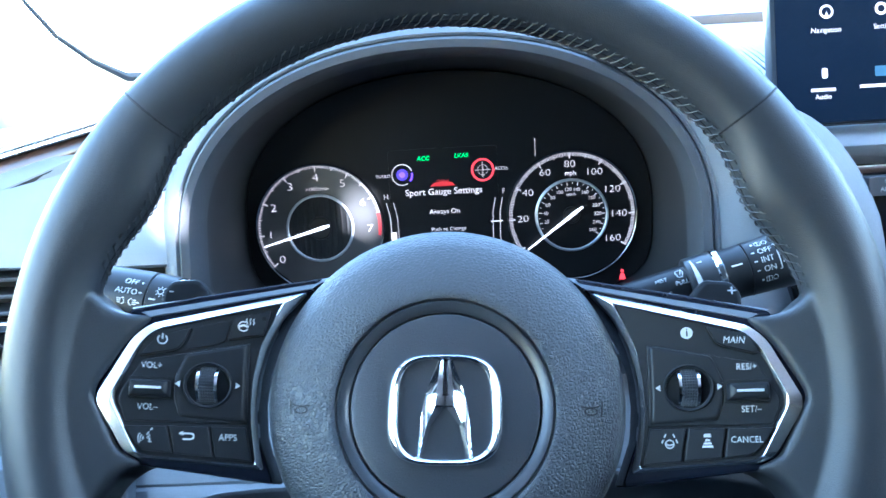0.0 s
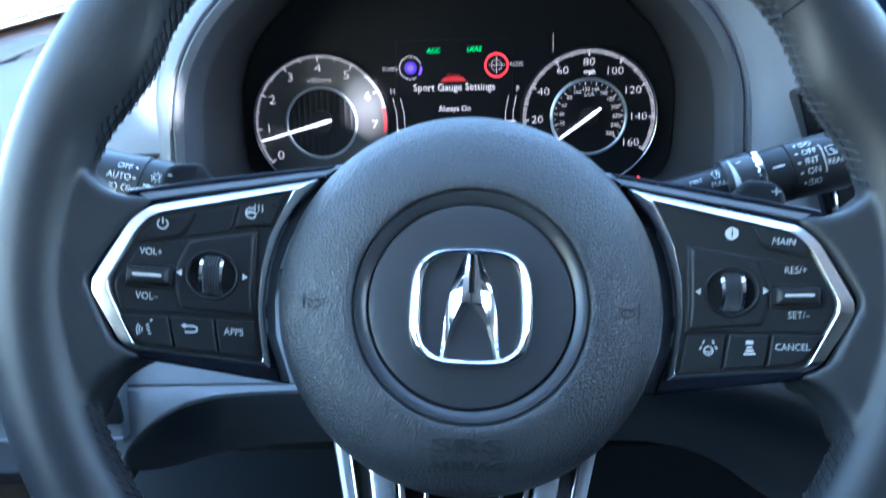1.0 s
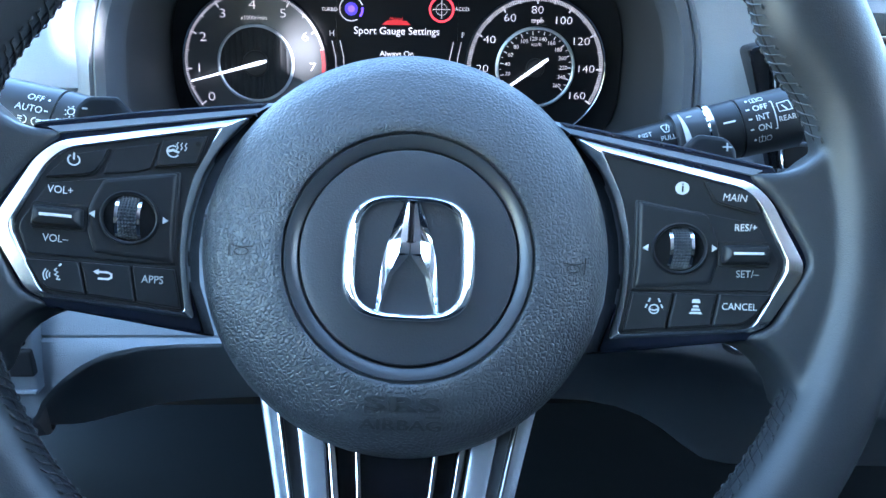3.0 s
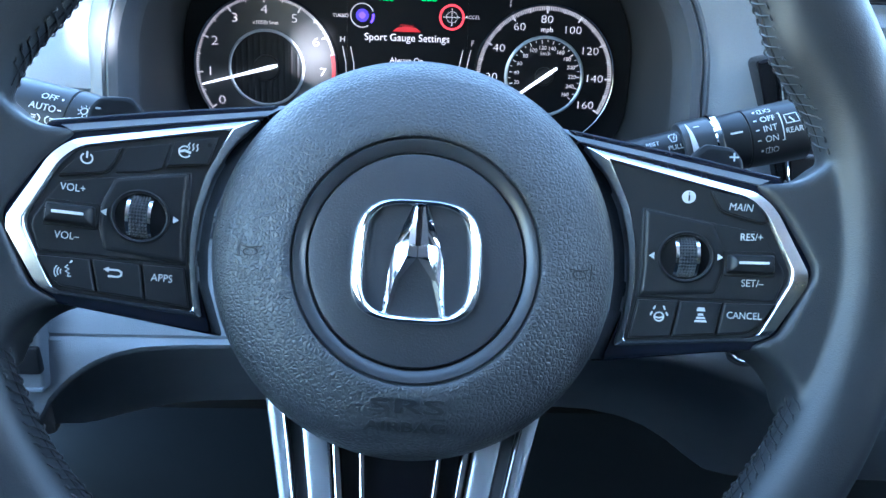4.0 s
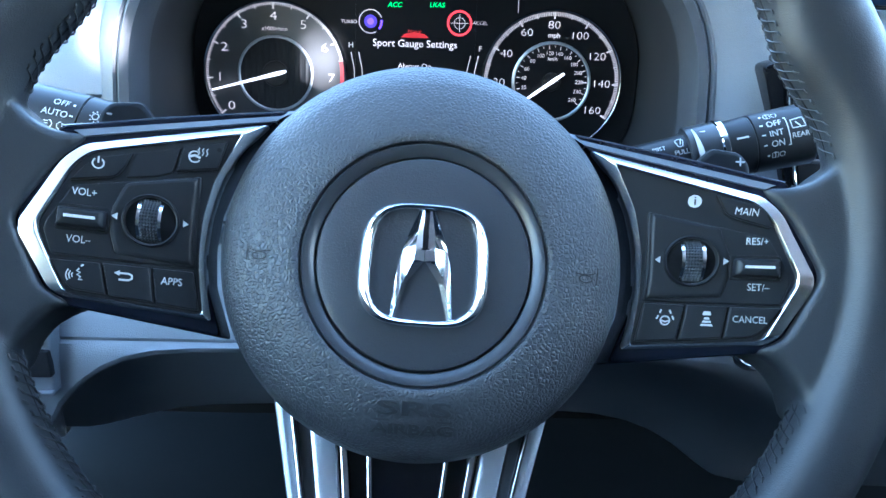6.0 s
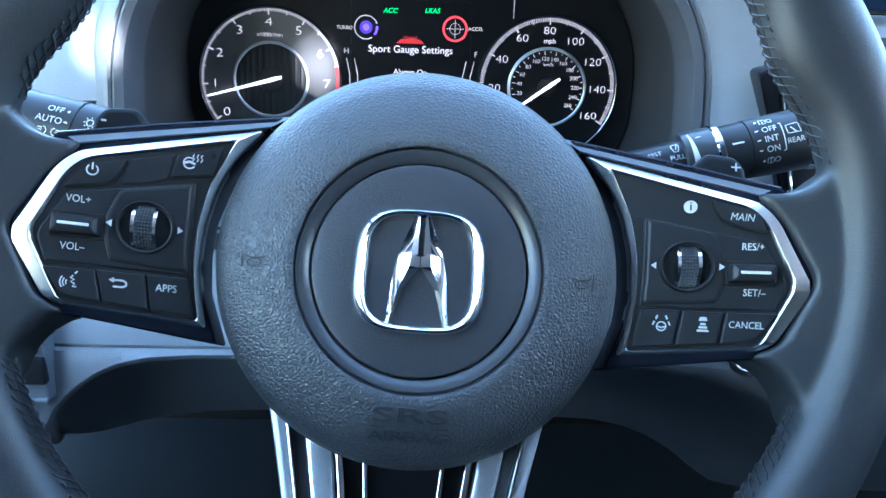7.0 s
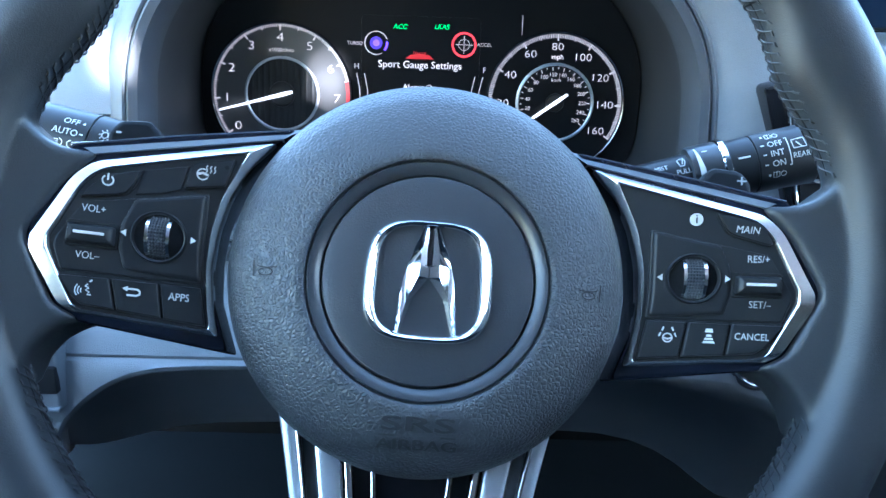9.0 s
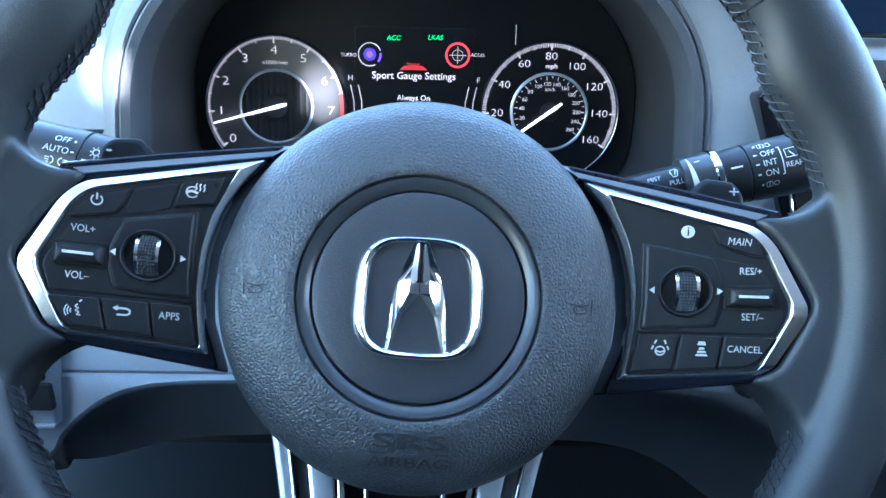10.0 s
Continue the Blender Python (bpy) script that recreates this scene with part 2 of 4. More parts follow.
def block(x0, x1, y0, y1, z0, z1, bevel=0.004):
    bm = bmesh.new()
    bmesh.ops.create_cube(bm, size=1)
    for v in bm.verts:
        v.co = ((x0 + x1) / 2 + v.co.x * (x1 - x0), (y0 + y1) / 2 + v.co.y * (y1 - y0), (z0 + z1) / 2 + v.co.z * (z1 - z0))
    if bevel:
        bmesh.ops.bevel(bm, geom=list(bm.edges), offset=bevel, segments=3, affect="EDGES", profile=0.5)
    return bm


# ---- cabin shell ----
def shell(name, bm, mat, label, category):
    return tagged(part(name, bm, mat), label, category, kind="structure")


LEFT, RIGHT, REAR, ROOF = -0.52, 1.22, -2.3, 1.56
shell("ground", block(-80, 80, -80, 120, -0.05, 0.0, 0), GROUND, "pale sunlit concrete car park ground", "ground")
shell("floor", block(LEFT - 0.1, RIGHT + 0.1, REAR, 1.0, 0.38, 0.43, 0), CARPET, "black carpeted car floor in deep shade", "floor")
shell("ceiling", block(LEFT - 0.1, RIGHT + 0.1, REAR, -0.15, ROOF, ROOF + 0.05, 0.01), LINER, "pale grey cloth headliner", "ceiling")
shell("wall_left", block(LEFT - 0.08, LEFT, REAR, 0.75, 0.43, 1.03, 0.02), PALE, "dark grey leather lower door panels on the driver's side", "door panel")
# the unseen right wall is raised past sill height to dim that side
shell("wall_right", block(RIGHT, RIGHT + 0.08, REAR, 0.75, 0.43, 1.26, 0.02), PALE, "dark grey leather passenger door panels, raised into the window to cut light", "door panel")
# unseen rear wall added: its two narrow gaps shape the low sun's patches
for nm, box in (("low", (LEFT - 0.08, RIGHT + 0.08, 0.43, 1.289)), ("high", (LEFT - 0.08, RIGHT + 0.08, 1.323, ROOF + 0.03)), ("left", (LEFT - 0.08, 0.931, 1.289, 1.323)), ("sill", (0.931, 0.952, 1.289, 1.298)), ("post", (0.952, 1.081, 1.289, 1.323)), ("lintel", (1.081, 1.104, 1.317, 1.323)), ("right", (1.104, RIGHT + 0.08, 1.289, 1.323))):
    shell("rear_sun_mask_" + nm, block(box[0], box[1], REAR - 0.03, REAR, box[2], box[3], 0), DASH_DARK, "dark unseen rear wall with two slits that shape the sun", "rear panel")
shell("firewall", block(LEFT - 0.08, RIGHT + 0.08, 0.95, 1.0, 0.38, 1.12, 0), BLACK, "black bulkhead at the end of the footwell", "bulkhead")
for side, nm in ((LEFT - 0.04, "left"), (RIGHT + 0.04, "right")):
    top = -0.05
    inward = 0.07 if side < 0 else -0.07
    p = tube([(side, 0.75, 1.02), (side + inward * 0.4, 0.45, 1.24), (side + inward, 0.12, 1.46), (side + inward * 1.4, -0.18, ROOF + 0.02)], 0.045, 12)
    shell("pillar_front_" + nm, p, TRIM_GREY, "grey plastic trim of the sloping windscreen pillar", "pillar")
    shell("pillar_middle_" + nm, block(side - 0.04, side + 0.04, -1.02, -0.85, 1.0, ROOF + 0.01, 0.02), TRIM_GREY, "grey trim of the upright middle pillar", "pillar")
    shell("pillar_rear_" + nm, block(side - 0.04, side + 0.04, REAR, REAR + 0.30, 1.0, ROOF + 0.01, 0.02), TRIM_GREY, "grey trim of the rear pillar", "pillar")
    # unseen dark panel, fills the rear side window to cut light
    shell("rear_light_stop_" + nm, block(side - 0.04, side + 0.04, REAR + 0.2, -0.94, 1.02, ROOF, 0.02), DASH_DARK, "dark panel added over the rear side window to cut light", "door panel")

# ---- dashboard ----
def arch(off, k=96):
    """Outline of the gauge binnacle in x and z, pushed outwards by off."""
    out = []
    for i in range(k):
        q = 2 * math.pi * i / k
        c, s = math.cos(q), math.sin(q)
        a, b, w = 0.1610 + off, (0.112 if s > 0 else 0.082) + off, (2.15 if s > 0 else 4.5)
        out.append((-0.005 + a * math.copysign(abs(c) ** (2 / w), c), 1.044 + b * math.copysign(abs(s) ** (2 / w), s)))
    return out


def arch_loop(off, y, lean=0.0):
    return [(x, y + lean * (z - 1.044), z) for x, z in arch(off)]


dashboard = root("dashboard", pose(0, 0.3, 0.9), "slate grey moulded dashboard with gauge binnacle and trim strips", "dashboard")
BACK = pose(0, -0.3, -0.9)


def dash(name, bm, mat, label=""):
    ob = part(name, bm, mat, dashboard, label)
    ob.matrix_local = BACK
    return ob


hood_rows = [(0.060, 0.42), (0.034, 0.26), (0.024, 0.205), (0.019, 0.182), (0.0145, 0.1745), (0.010, 0.1700), (0.0062, 0.1676), (0.0046, 0.1686), (0.0042, 0.175)]
hood = dash("binnacle_hood", loft([arch_loop(o, y, 0.16) for o, y in hood_rows]), HOOD, "slate grey plastic hood arching over the gauges")
part("inner_lip", loft([arch_loop(o, y, 0.16) for o, y in [(0.0040, 0.176), (0.0036, 0.1672), (0.0018, 0.1648), (-0.003, 0.166), (-0.006, 0.172), (-0.008, 0.19)]]), DASH_DARK, hood)
part("lining", loft([arch_loop(o, y, 0.16 * (1 - i / 4)) for i, (o, y) in enumerate([(-0.0078, 0.188), (-0.010, 0.21), (-0.012, 0.235), (-0.012, 0.262), (-0.012, 0.31)])], True, False, True), HOOD_IN, hood, "black matt lining of the binnacle")


def sheet(fn, us, vs):
    return loft([[fn(u, v) for u in us] for v in vs], closed=False)


def spread(a, b, n):
    return [a + (b - a) * i / n for i in range(n + 1)]


# driver's side fascia between binnacle and door, its foot a ledge over the vent
def fascia_left(x, t):
    z = 1.029 + t * (0.075 + 0.05 * (x + 0.17))
    return (x, 0.172 + 0.055 * t ** 1.5 + 0.25 * max(0, -0.22 - x), z)


dash("fascia_left", sheet(fascia_left, spread(-0.42, -0.163, 24), spread(0, 1, 10)), DASH, "slate grey fascia panel beside the gauges")
dash("fascia_ledge", loft([[(-0.42, 0.222, 1.029), (-0.22, 0.172, 1.029), (-0.166, 0.172, 1.029)], [(-0.42, 0.226, 1.0265), (-0.22, 0.176, 1.0265), (-0.166, 0.176, 1.0265)], [(-0.42, 0.29, 1.026), (-0.22, 0.25, 1.026), (-0.166, 0.25, 1.026)]], closed=False), DASH, "underside of the fascia")
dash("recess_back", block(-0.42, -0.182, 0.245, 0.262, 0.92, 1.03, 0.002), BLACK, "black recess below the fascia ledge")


dash("silver_strip", sheet(lambda x, t: (x, 0.242 + 0.003 * math.sin(math.pi * t), 1.0985 + 0.23 * (x + 0.32) + 0.0065 * t), spread(-0.46, -0.19, 12), spread(0, 1, 4)), SATIN_CHROME, "satin silver trim strip")
dash("wood_strip", sheet(lambda x, t: (x, 0.248 - 0.006 * math.sin(math.pi * t), 1.0745 + 0.30 * (x + 0.32) - 0.07 * (x + 0.32) * t + 0.0238 * t), spread(-0.46, -0.19, 12), spread(0, 1, 6)), WOOD, "dark brown wood trim strip")
dash("side_pad", sheet(lambda x, t: (x, 0.240 + 0.10 * t, 1.1055 + 0.23 * max(-0.1, min(0.075, x + 0.32)) + 0.016 * math.sin(0.5 * math.pi * min(1, 1.6 * t)) - 0.02 * t), spread(-0.56, -0.190, 20), spread(0, 1, 10)), DASH, "soft grey pad along the top of the dashboard")

# side outlet below the wood strip: a long slot with a rounded frame
outlet = tagged(part("side_outlet", plate(rounded([(-0.40, 1.046), (-0.315, 1.0615), (-0.255, 1.094), (-0.25, 1.100), (-0.33, 1.0725), (-0.40, 1.056)], 0.004), 0, 0.006, 0.0015, lambda u, v, h: (u, 0.236 - h - 0.15 * max(0, u + 0.3), v)), DASH), "narrow slate grey window outlet beside the gauges", "air outlet")
part("slot", plate(rounded([(-0.39, 1.051), (-0.318, 1.0655), (-0.262, 1.094), (-0.33, 1.0705), (-0.39, 1.0555)], 0.002), 0.005, 0.0064, 0.0003, lambda u, v, h: (u, 0.236 - h - 0.15 * max(0, u + 0.3), v)), BLACK, outlet, "flat black plate drawn for the shaded slot")

# driver's air vent with horizontal slats
vent_l = tagged(part("air_vent", block(-0.44, -0.272, 0.235, 0.252, 0.91, 1.024, 0.003), BLACK), "black side air vent with horizontal slats", "air vent")
for i in range(9):
    z = 0.926 + 0.0115 * i
    part("slat", block(-0.43, -0.281, 0.200, 0.232, z, z + 0.0028, 0.001), DASH_DARK, vent_l)
part("tab", block(-0.325, -0.298, 0.192, 0.204, 0.985, 0.992, 0.0015), CHROME, vent_l, "chrome adjuster tab")
part("frame", block(-0.279, -0.268, 0.192, 0.240, 0.90, 1.027, 0.003), DASH, vent_l, "slate grey frame")


# passenger side flank of the binnacle, curving away to the centre of the car
def flank(i, t):
    a = i
    edge = [(0.150, 1.134), (0.190, 1.119), (0.2153, 1.107), (0.2319, 1.098), (0.2440, 1.0885), (0.2533, 1.078), (0.2620, 1.065), (0.2696, 1.0512), (0.279, 1.028), (0.286, 0.98), (0.292, 0.93), (0.296, 0.89)]
    s = a * (len(edge) - 1)
    j = min(int(s), len(edge) - 2)
    f = s - j
    ex, ez = (edge[j][q] * (1 - f) + edge[j + 1][q] * f for q in (0, 1))
    ia = radians(58 - 118 * a)
    c, sn = math.cos(ia), math.sin(ia)
    w = 2.15 if sn > 0 else 4.5
    ix = -0.005 + 0.1665 * abs(c) ** (2 / w)
    iz = 1.044 + (0.117 if sn > 0 else 0.087) * math.copysign(abs(sn) ** (2 / w), sn)
    bulge = 0.012 * math.sin(math.pi * min(1, t * 1.1))
    x, z = ix + (ex - ix) * t, iz + (ez - iz) * t
    return (x, 0.170 + 0.16 * (iz - 1.044) * (1 - t) + 0.03 * t * t - bulge + 0.10 * max(0, t - 0.93), z)


dash("flank", sheet(flank, spread(0, 1, 28), spread(0, 1, 14)), DASH, "slate grey flank of the gauge binnacle")
dash("flank_back", loft([[(0.190, 0.205, 1.117), (0.232, 0.205, 1.096), (0.2533, 0.205, 1.0765), (0.2696, 0.205, 1.050), (0.286, 0.205, 0.98), (0.296, 0.205, 0.89)], [(0.190, 0.30, 1.112), (0.234, 0.30, 1.091), (0.2553, 0.30, 1.0715), (0.2716, 0.30, 1.046), (0.288, 0.30, 0.98), (0.298, 0.30, 0.89)]], closed=False), DASH)


# top of the dashboard up to the windscreen, with the ribbed grille beside the screen
def dash_top(x, t):
    rise = 1.105 + 0.062 * math.sin(0.5 * math.pi * min(1, t / 0.42)) + 0.05 * max(0, t - 0.38) / 0.62
    return (x, 0.325 + 0.595 * t, rise - 0.09 * ((x - 0.35) / 0.85) ** 2 * t - 0.03 * max(0, 0.15 - x) * (1 - t))


dash("top_pad", sheet(dash_top, spread(-0.52, 1.22, 40), spread(0, 1, 16)), DASH, "slate grey dashboard top reflecting the sky")
grille = tagged(part("speaker_grille", plate(rounded([(0.16, 0.345), (0.60, 0.345), (0.60, 0.53), (0.16, 0.53)], 0.02), -0.004, 0.003, 0.001, lambda u, v, h: (u, v, dash_top(u, (v - 0.325) / 0.595)[2] + h)), DASH_DARK), "ribbed speaker grille let into the dashboard top", "grille")
for i in range(72):
    x = 0.170 + 0.0059 * i
    part("rib", loft([[(x - 0.0018, y, dash_top(x, (y - 0.325) / 0.595)[2] + 0.002), (x, y, dash_top(x, (y - 0.325) / 0.595)[2] + 0.0042), (x + 0.0018, y, dash_top(x, (y - 0.325) / 0.595)[2] + 0.002)] for y in (0.352, 0.40, 0.45, 0.49, 0.523)], closed=False), DASH, grille)

dash("centre_face", sheet(lambda x, t: (x, 0.262 - 0.012 * math.sin(math.pi * t) + 0.0, 1.0885 - 0.028 * t), spread(0.24, 1.15, 12), spread(0, 1, 6)), DASH, "slate grey band below the touchscreen")
dash("centre_trim", block(0.25, 1.15, 0.248, 0.262, 1.0545, 1.0595, 0.0015), WOOD, "thin dark trim line")
dash("centre_lower", sheet(lambda x, t: (x, 0.258 - 0.02 * t, 1.055 - 0.20 * t), spread(0.25, 1.15, 12), spread(0, 1, 6)), DASH, "slate grey centre console face")
dash("centre_slot", block(0.288, 1.0, 0.243, 0.257, 1.000, 1.047, 0.004), GLOSS, "gloss black centre vent strip")

dash("audio_panel", plate(rounded([(0.284, 1.040), (0.42, 1.040), (0.42, 1.0535), (0.284, 1.0535)], 0.002), 0, 0.012, 0.001, lambda u, v, h: (u, 0.250 - h, v)), DASH_DARK, "dark audio control panel")
for words, z in (("VOL", 1.0495), ("AUDIO", 1.0445)):
    dash("legend", letters(words, 0.0045, 0.2990, z, 0, lambda u, v, h: (u, 0.2378, v)), PRINT)

# passenger side vent beside the column, framed in piano black
vent_r = tagged(part("air_vent", plate(rounded([(0.189, 1.0575), (0.199, 1.0605), (0.245, 1.050), (0.262, 0.972), (0.216, 0.972)], 0.004), 0, 0.016, 0.002, lambda u, v, h: (u - 0.0075, 0.166 - h, v)), GLOSS), "piano black upright air vent with thin chrome line", "air vent")
part("opening", plate(rounded([(0.2035, 1.052), (0.242, 1.045), (0.256, 0.975), (0.223, 0.975)], 0.003), 0.014, 0.0166, 0.0004, lambda u, v, h: (u - 0.0075, 0.166 - h, v)), BLACK, vent_r, "flat black plate drawn for the shaded opening")
part("chrome_line", tube([(0.1945, 0.1485, 1.052), (0.1995, 0.1485, 1.028), (0.2125, 0.1485, 0.974)], 0.0011, 6), CHROME, vent_r, "thin chrome line")
for i in range(4):
    z = 0.990 + 0.015 * i
    part("slat", block(0.2065, 0.2425, 0.1475, 0.160, z, z + 0.0025, 0.0008), DASH_DARK, vent_r)
part("tab", block(0.2185, 0.2255, 0.143, 0.152, 0.985, 1.0, 0.001), CHROME, vent_r, "chrome adjuster tab")

# touchscreen
screen = root("touchscreen", pose(0.335, 0.268, 1.092), "dark blue touchscreen standing on the dashboard showing menu icons", "screen")
SCR = lambda u, v, h: (u - 0.335, -0.018 - h + 0.12 * (v - 1.092), v - 1.092)
part("casing", plate(rounded([(0.2240, 1.0895), (0.46, 1.0895), (0.46, 1.235), (0.2240, 1.235)], 0.006), -0.012, 0.0, 0.002, SCR), SATIN, screen, "satin grey casing")
part("glass", plate(rounded([(0.2275, 1.0915), (0.4575, 1.0915), (0.4575, 1.2325), (0.2275, 1.2325)], 0.004), -0.002, 0.0008, 0.0004, SCR), SCREEN, screen, "dark blue lit glass")
ic = stroke(arc(0.2622, 1.1665, 0.0040, 0, 360, 20)[:-1], 0.0014, SCR, 0.0011, closed=True)
patch([(0.2605, 1.1625), (0.2622, 1.1668), (0.2639, 1.1625)], SCR, 0.0012, ic)
part("icon", ic, LIT_WHITE, screen, "white map pointer icon")
part("icon", patch(rounded([(0.2577, 1.1215), (0.2617, 1.1215), (0.2617, 1.1285), (0.2577, 1.1285)], 0.002), SCR, 0.0011), LIT_WHITE, screen, "white sound icon")
part("icon", stroke(arc(0.2990, 1.1665, 0.0034, 0, 360, 20)[:-1], 0.0018, SCR, 0.0011, closed=True), LIT_WHITE, screen, "white settings icon")
part("icon", patch(rounded([(0.2935, 1.121), (0.3015, 1.121), (0.3015, 1.128), (0.2935, 1.128)], 0.001), SCR, 0.0011), BLUE_TILE, screen, "dim blue tile")
part("menu_text", letters("Navigation", 0.0048, 0.2616, 1.1540, 0, SCR, 0.0011), LIT_WHITE, screen)
part("menu_text", letters("Audio", 0.0046, 0.2584, 1.1090, 0, SCR, 0.0011), LIT_WHITE, screen)
part("menu_text", letters("Settings", 0.0048, 0.3010, 1.1545, 0, SCR, 0.0011), LIT_WHITE, screen)
for x0, x1, z in ((0.2500, 0.2668, 1.1138), (0.2830, 0.3100, 1.1148)):
    part("caption_bar", patch([(x0, z - 0.0011), (x1, z - 0.0011), (x1, z + 0.0011), (x0, z + 0.0011)], SCR, 0.0011), LIT_DIM, screen)


# ---- lower dashboard and knee panel ----
def edge_of(table, x):
    for (xa, za), (xb, zb) in zip(table, table[1:]):
        if x <= xb:
            f = max(0, min(1, (x - xa) / (xb - xa)))
            return za + (zb - za) * f
    return table[-1][1]


BROW = [(-0.40, 0.834), (-0.229, 0.835), (-0.2195, 0.837), (-0.216, 0.8395), (-0.2125, 0.848), (-0.205, 0.857), (-0.196, 0.8655), (-0.185, 0.8735), (-0.172, 0.8795), (-0.155, 0.8835), (-0.13, 0.8855), (-0.10, 0.886), (0.10, 0.888), (0.14, 0.8865), (0.175, 0.882), (0.205, 0.873), (0.23, 0.860), (0.26, 0.845), (0.45, 0.830)]
FOOT = [(-0.40, 0.7785), (-0.198, 0.7785), (-0.187, 0.7811), (-0.165, 0.7890), (-0.144, 0.7950), (-0.1226, 0.7982), (-0.085, 0.800), (0.092, 0.7975), (0.110, 0.7962), (0.130, 0.7912), (0.1456, 0.7835), (0.16, 0.7728), (0.175, 0.7582), (0.188, 0.7471), (0.204, 0.7424), (0.45, 0.735)]


def lower_loop(x):
    """Section of the knee panel: a lit front over a scoop that runs back under the brow."""
    b, f = edge_of(BROW, x), edge_of(FOOT, x)
    deep = min(1.0, max(0.0, (b - f) / 0.07))
    soft = 0.003 + 0.013 * min(1.0, max(0.0, (x - 0.10) / 0.08))
    out = [(x, 0.250, 0.965), (x, 0.205, 0.962), (x, 0.170, 0.940), (x, 0.155, 0.905), (x, 0.151, 0.8915), (x, 0.1518, 0.8893), (x, 0.150, max(b + 0.001, 0.8875)), (x, 0.148, b + 0.6 * max(0, 0.8865 - b))]
    for y, t in ((0.1475, -0.6 * soft), (0.1485, 0.0), (0.1485 + 0.35 * soft, 0.55 * soft), (0.1485 + soft, soft)):
        out.append((x, y, b - t))
    y1, z1 = 0.1485 + soft, b - soft
    for t in (0.2, 0.45, 0.7, 0.88, 1.0):
        y = y1 + (0.245 - y1) * deep * t ** 0.8 + 0.004 * t
        out.append((x * (1 + 0.19 * deep * (y - 0.1485) / 0.0965), y, z1 + (f + 0.002 - z1) * t))
    ox, oy, oz = out[-1]
    return out + [(ox, oy + 0.004, oz - 0.002), (ox, 0.42, oz + 0.03)]


dash("knee_panel", loft([lower_loop(x) for x in spread(-0.40, 0.42, 200)], closed=False), LOWER, "grey lower dashboard panel scooped out for the knees")

# added sheet: stops windscreen light from falling into the footwell
dash("footwell_light_stop", block(-0.50, 1.20, 0.248, 0.955, 0.952, 0.962, 0.001), BLACK, "black sheet added under the dashboard to keep the footwell dark")

switches = tagged(part("switch_bank", block(-0.30, -0.2085, 0.138, 0.160, 0.862, 0.912, 0.002), LOWER), "black switch bank set in the lower dashboard", "switches")
for z0, z1, x1 in ((0.8910, 0.9100, -0.2118), (0.8725, 0.8888, -0.2080)):
    sw = part("switch", plate(rounded([(-0.25, z0), (x1, z0), (x1 - 0.001, z1), (-0.25, z1)], 0.0015), 0, 0.005, 0.001, lambda u, v, h: (u, 0.140 - h, v)), BLACK, switches, "flat black switch")
ic = stroke(arc(-0.2155, 0.9005, 0.0022, 200, -20, 10), 0.0006, lambda u, v, h: (u, 0.1347, v))
stroke([(-0.2185, 0.9005), (-0.2125, 0.9005)], 0.0005, lambda u, v, h: (u, 0.1347, v), bm=ic)
stroke([(-0.2155, 0.903), (-0.2155, 0.906)], 0.0006, lambda u, v, h: (u, 0.1347, v), bm=ic)
part("legend", ic, PRINT, switches, "white switch symbol")
tagged(part("trim_rail", block(-0.30, -0.2085, 0.136, 0.160, 0.8605, 0.8635, 0.001), LOWER), "thin grey rail under the switch bank", "trim")

starter = root("start_button", pose(0.1990, 0.150, 0.8960, 82, 0, 0), "round black start button with a silver ring", "button")
part("ring", spun([(0.0135, -0.004), (0.0140, 0.002), (0.0128, 0.0034), (0.0118, 0.002), (0.0114, -0.002)], 48), CHROME, starter, "silver ring")
part("cap", spun([(0.0115, -0.003), (0.0113, 0.0008), (0.0105, 0.0016), (0.0001, 0.0018)], 48), GLOSS, starter, "black push cap")
part("collar", spun([(0.0165, -0.006), (0.0165, 0.0005), (0.0150, 0.0018), (0.0138, 0.0008), (0.0136, -0.004)], 48), DASH_DARK, starter, "dark collar")

# ---- instrument cluster ----
FACE_Y = 0.266
cluster = root("instrument_cluster", pose(-0.005, FACE_Y, 1.03), "dark instrument cluster with two lit dials and a centre display", "instrument cluster")
CL = lambda u, v, h: (u + 0.005, -h, v - 1.03)
part("face_plate", plate([(x, z) for x, z in arch(-0.013)], -0.02, 0.0, 0.0005, CL), FACE, cluster, "black face plate")


def ticks(cx, cz, r, steps, a_of, long_of, w=0.0007, h=0.0033):
    bm = bmesh.new()
    for k in steps:
        a = radians(a_of(k))
        ln, ww = long_of(k)
        c, s = math.cos(a), math.sin(a)
        patch([(cx + c * (r - q * ln) - s * ww * e / 2, cz + s * (r - q * ln) + c * ww * e / 2) for q, e in ((0, -1), (0, 1), (1, 1), (1, -1))], CL, h, bm)
    return bm


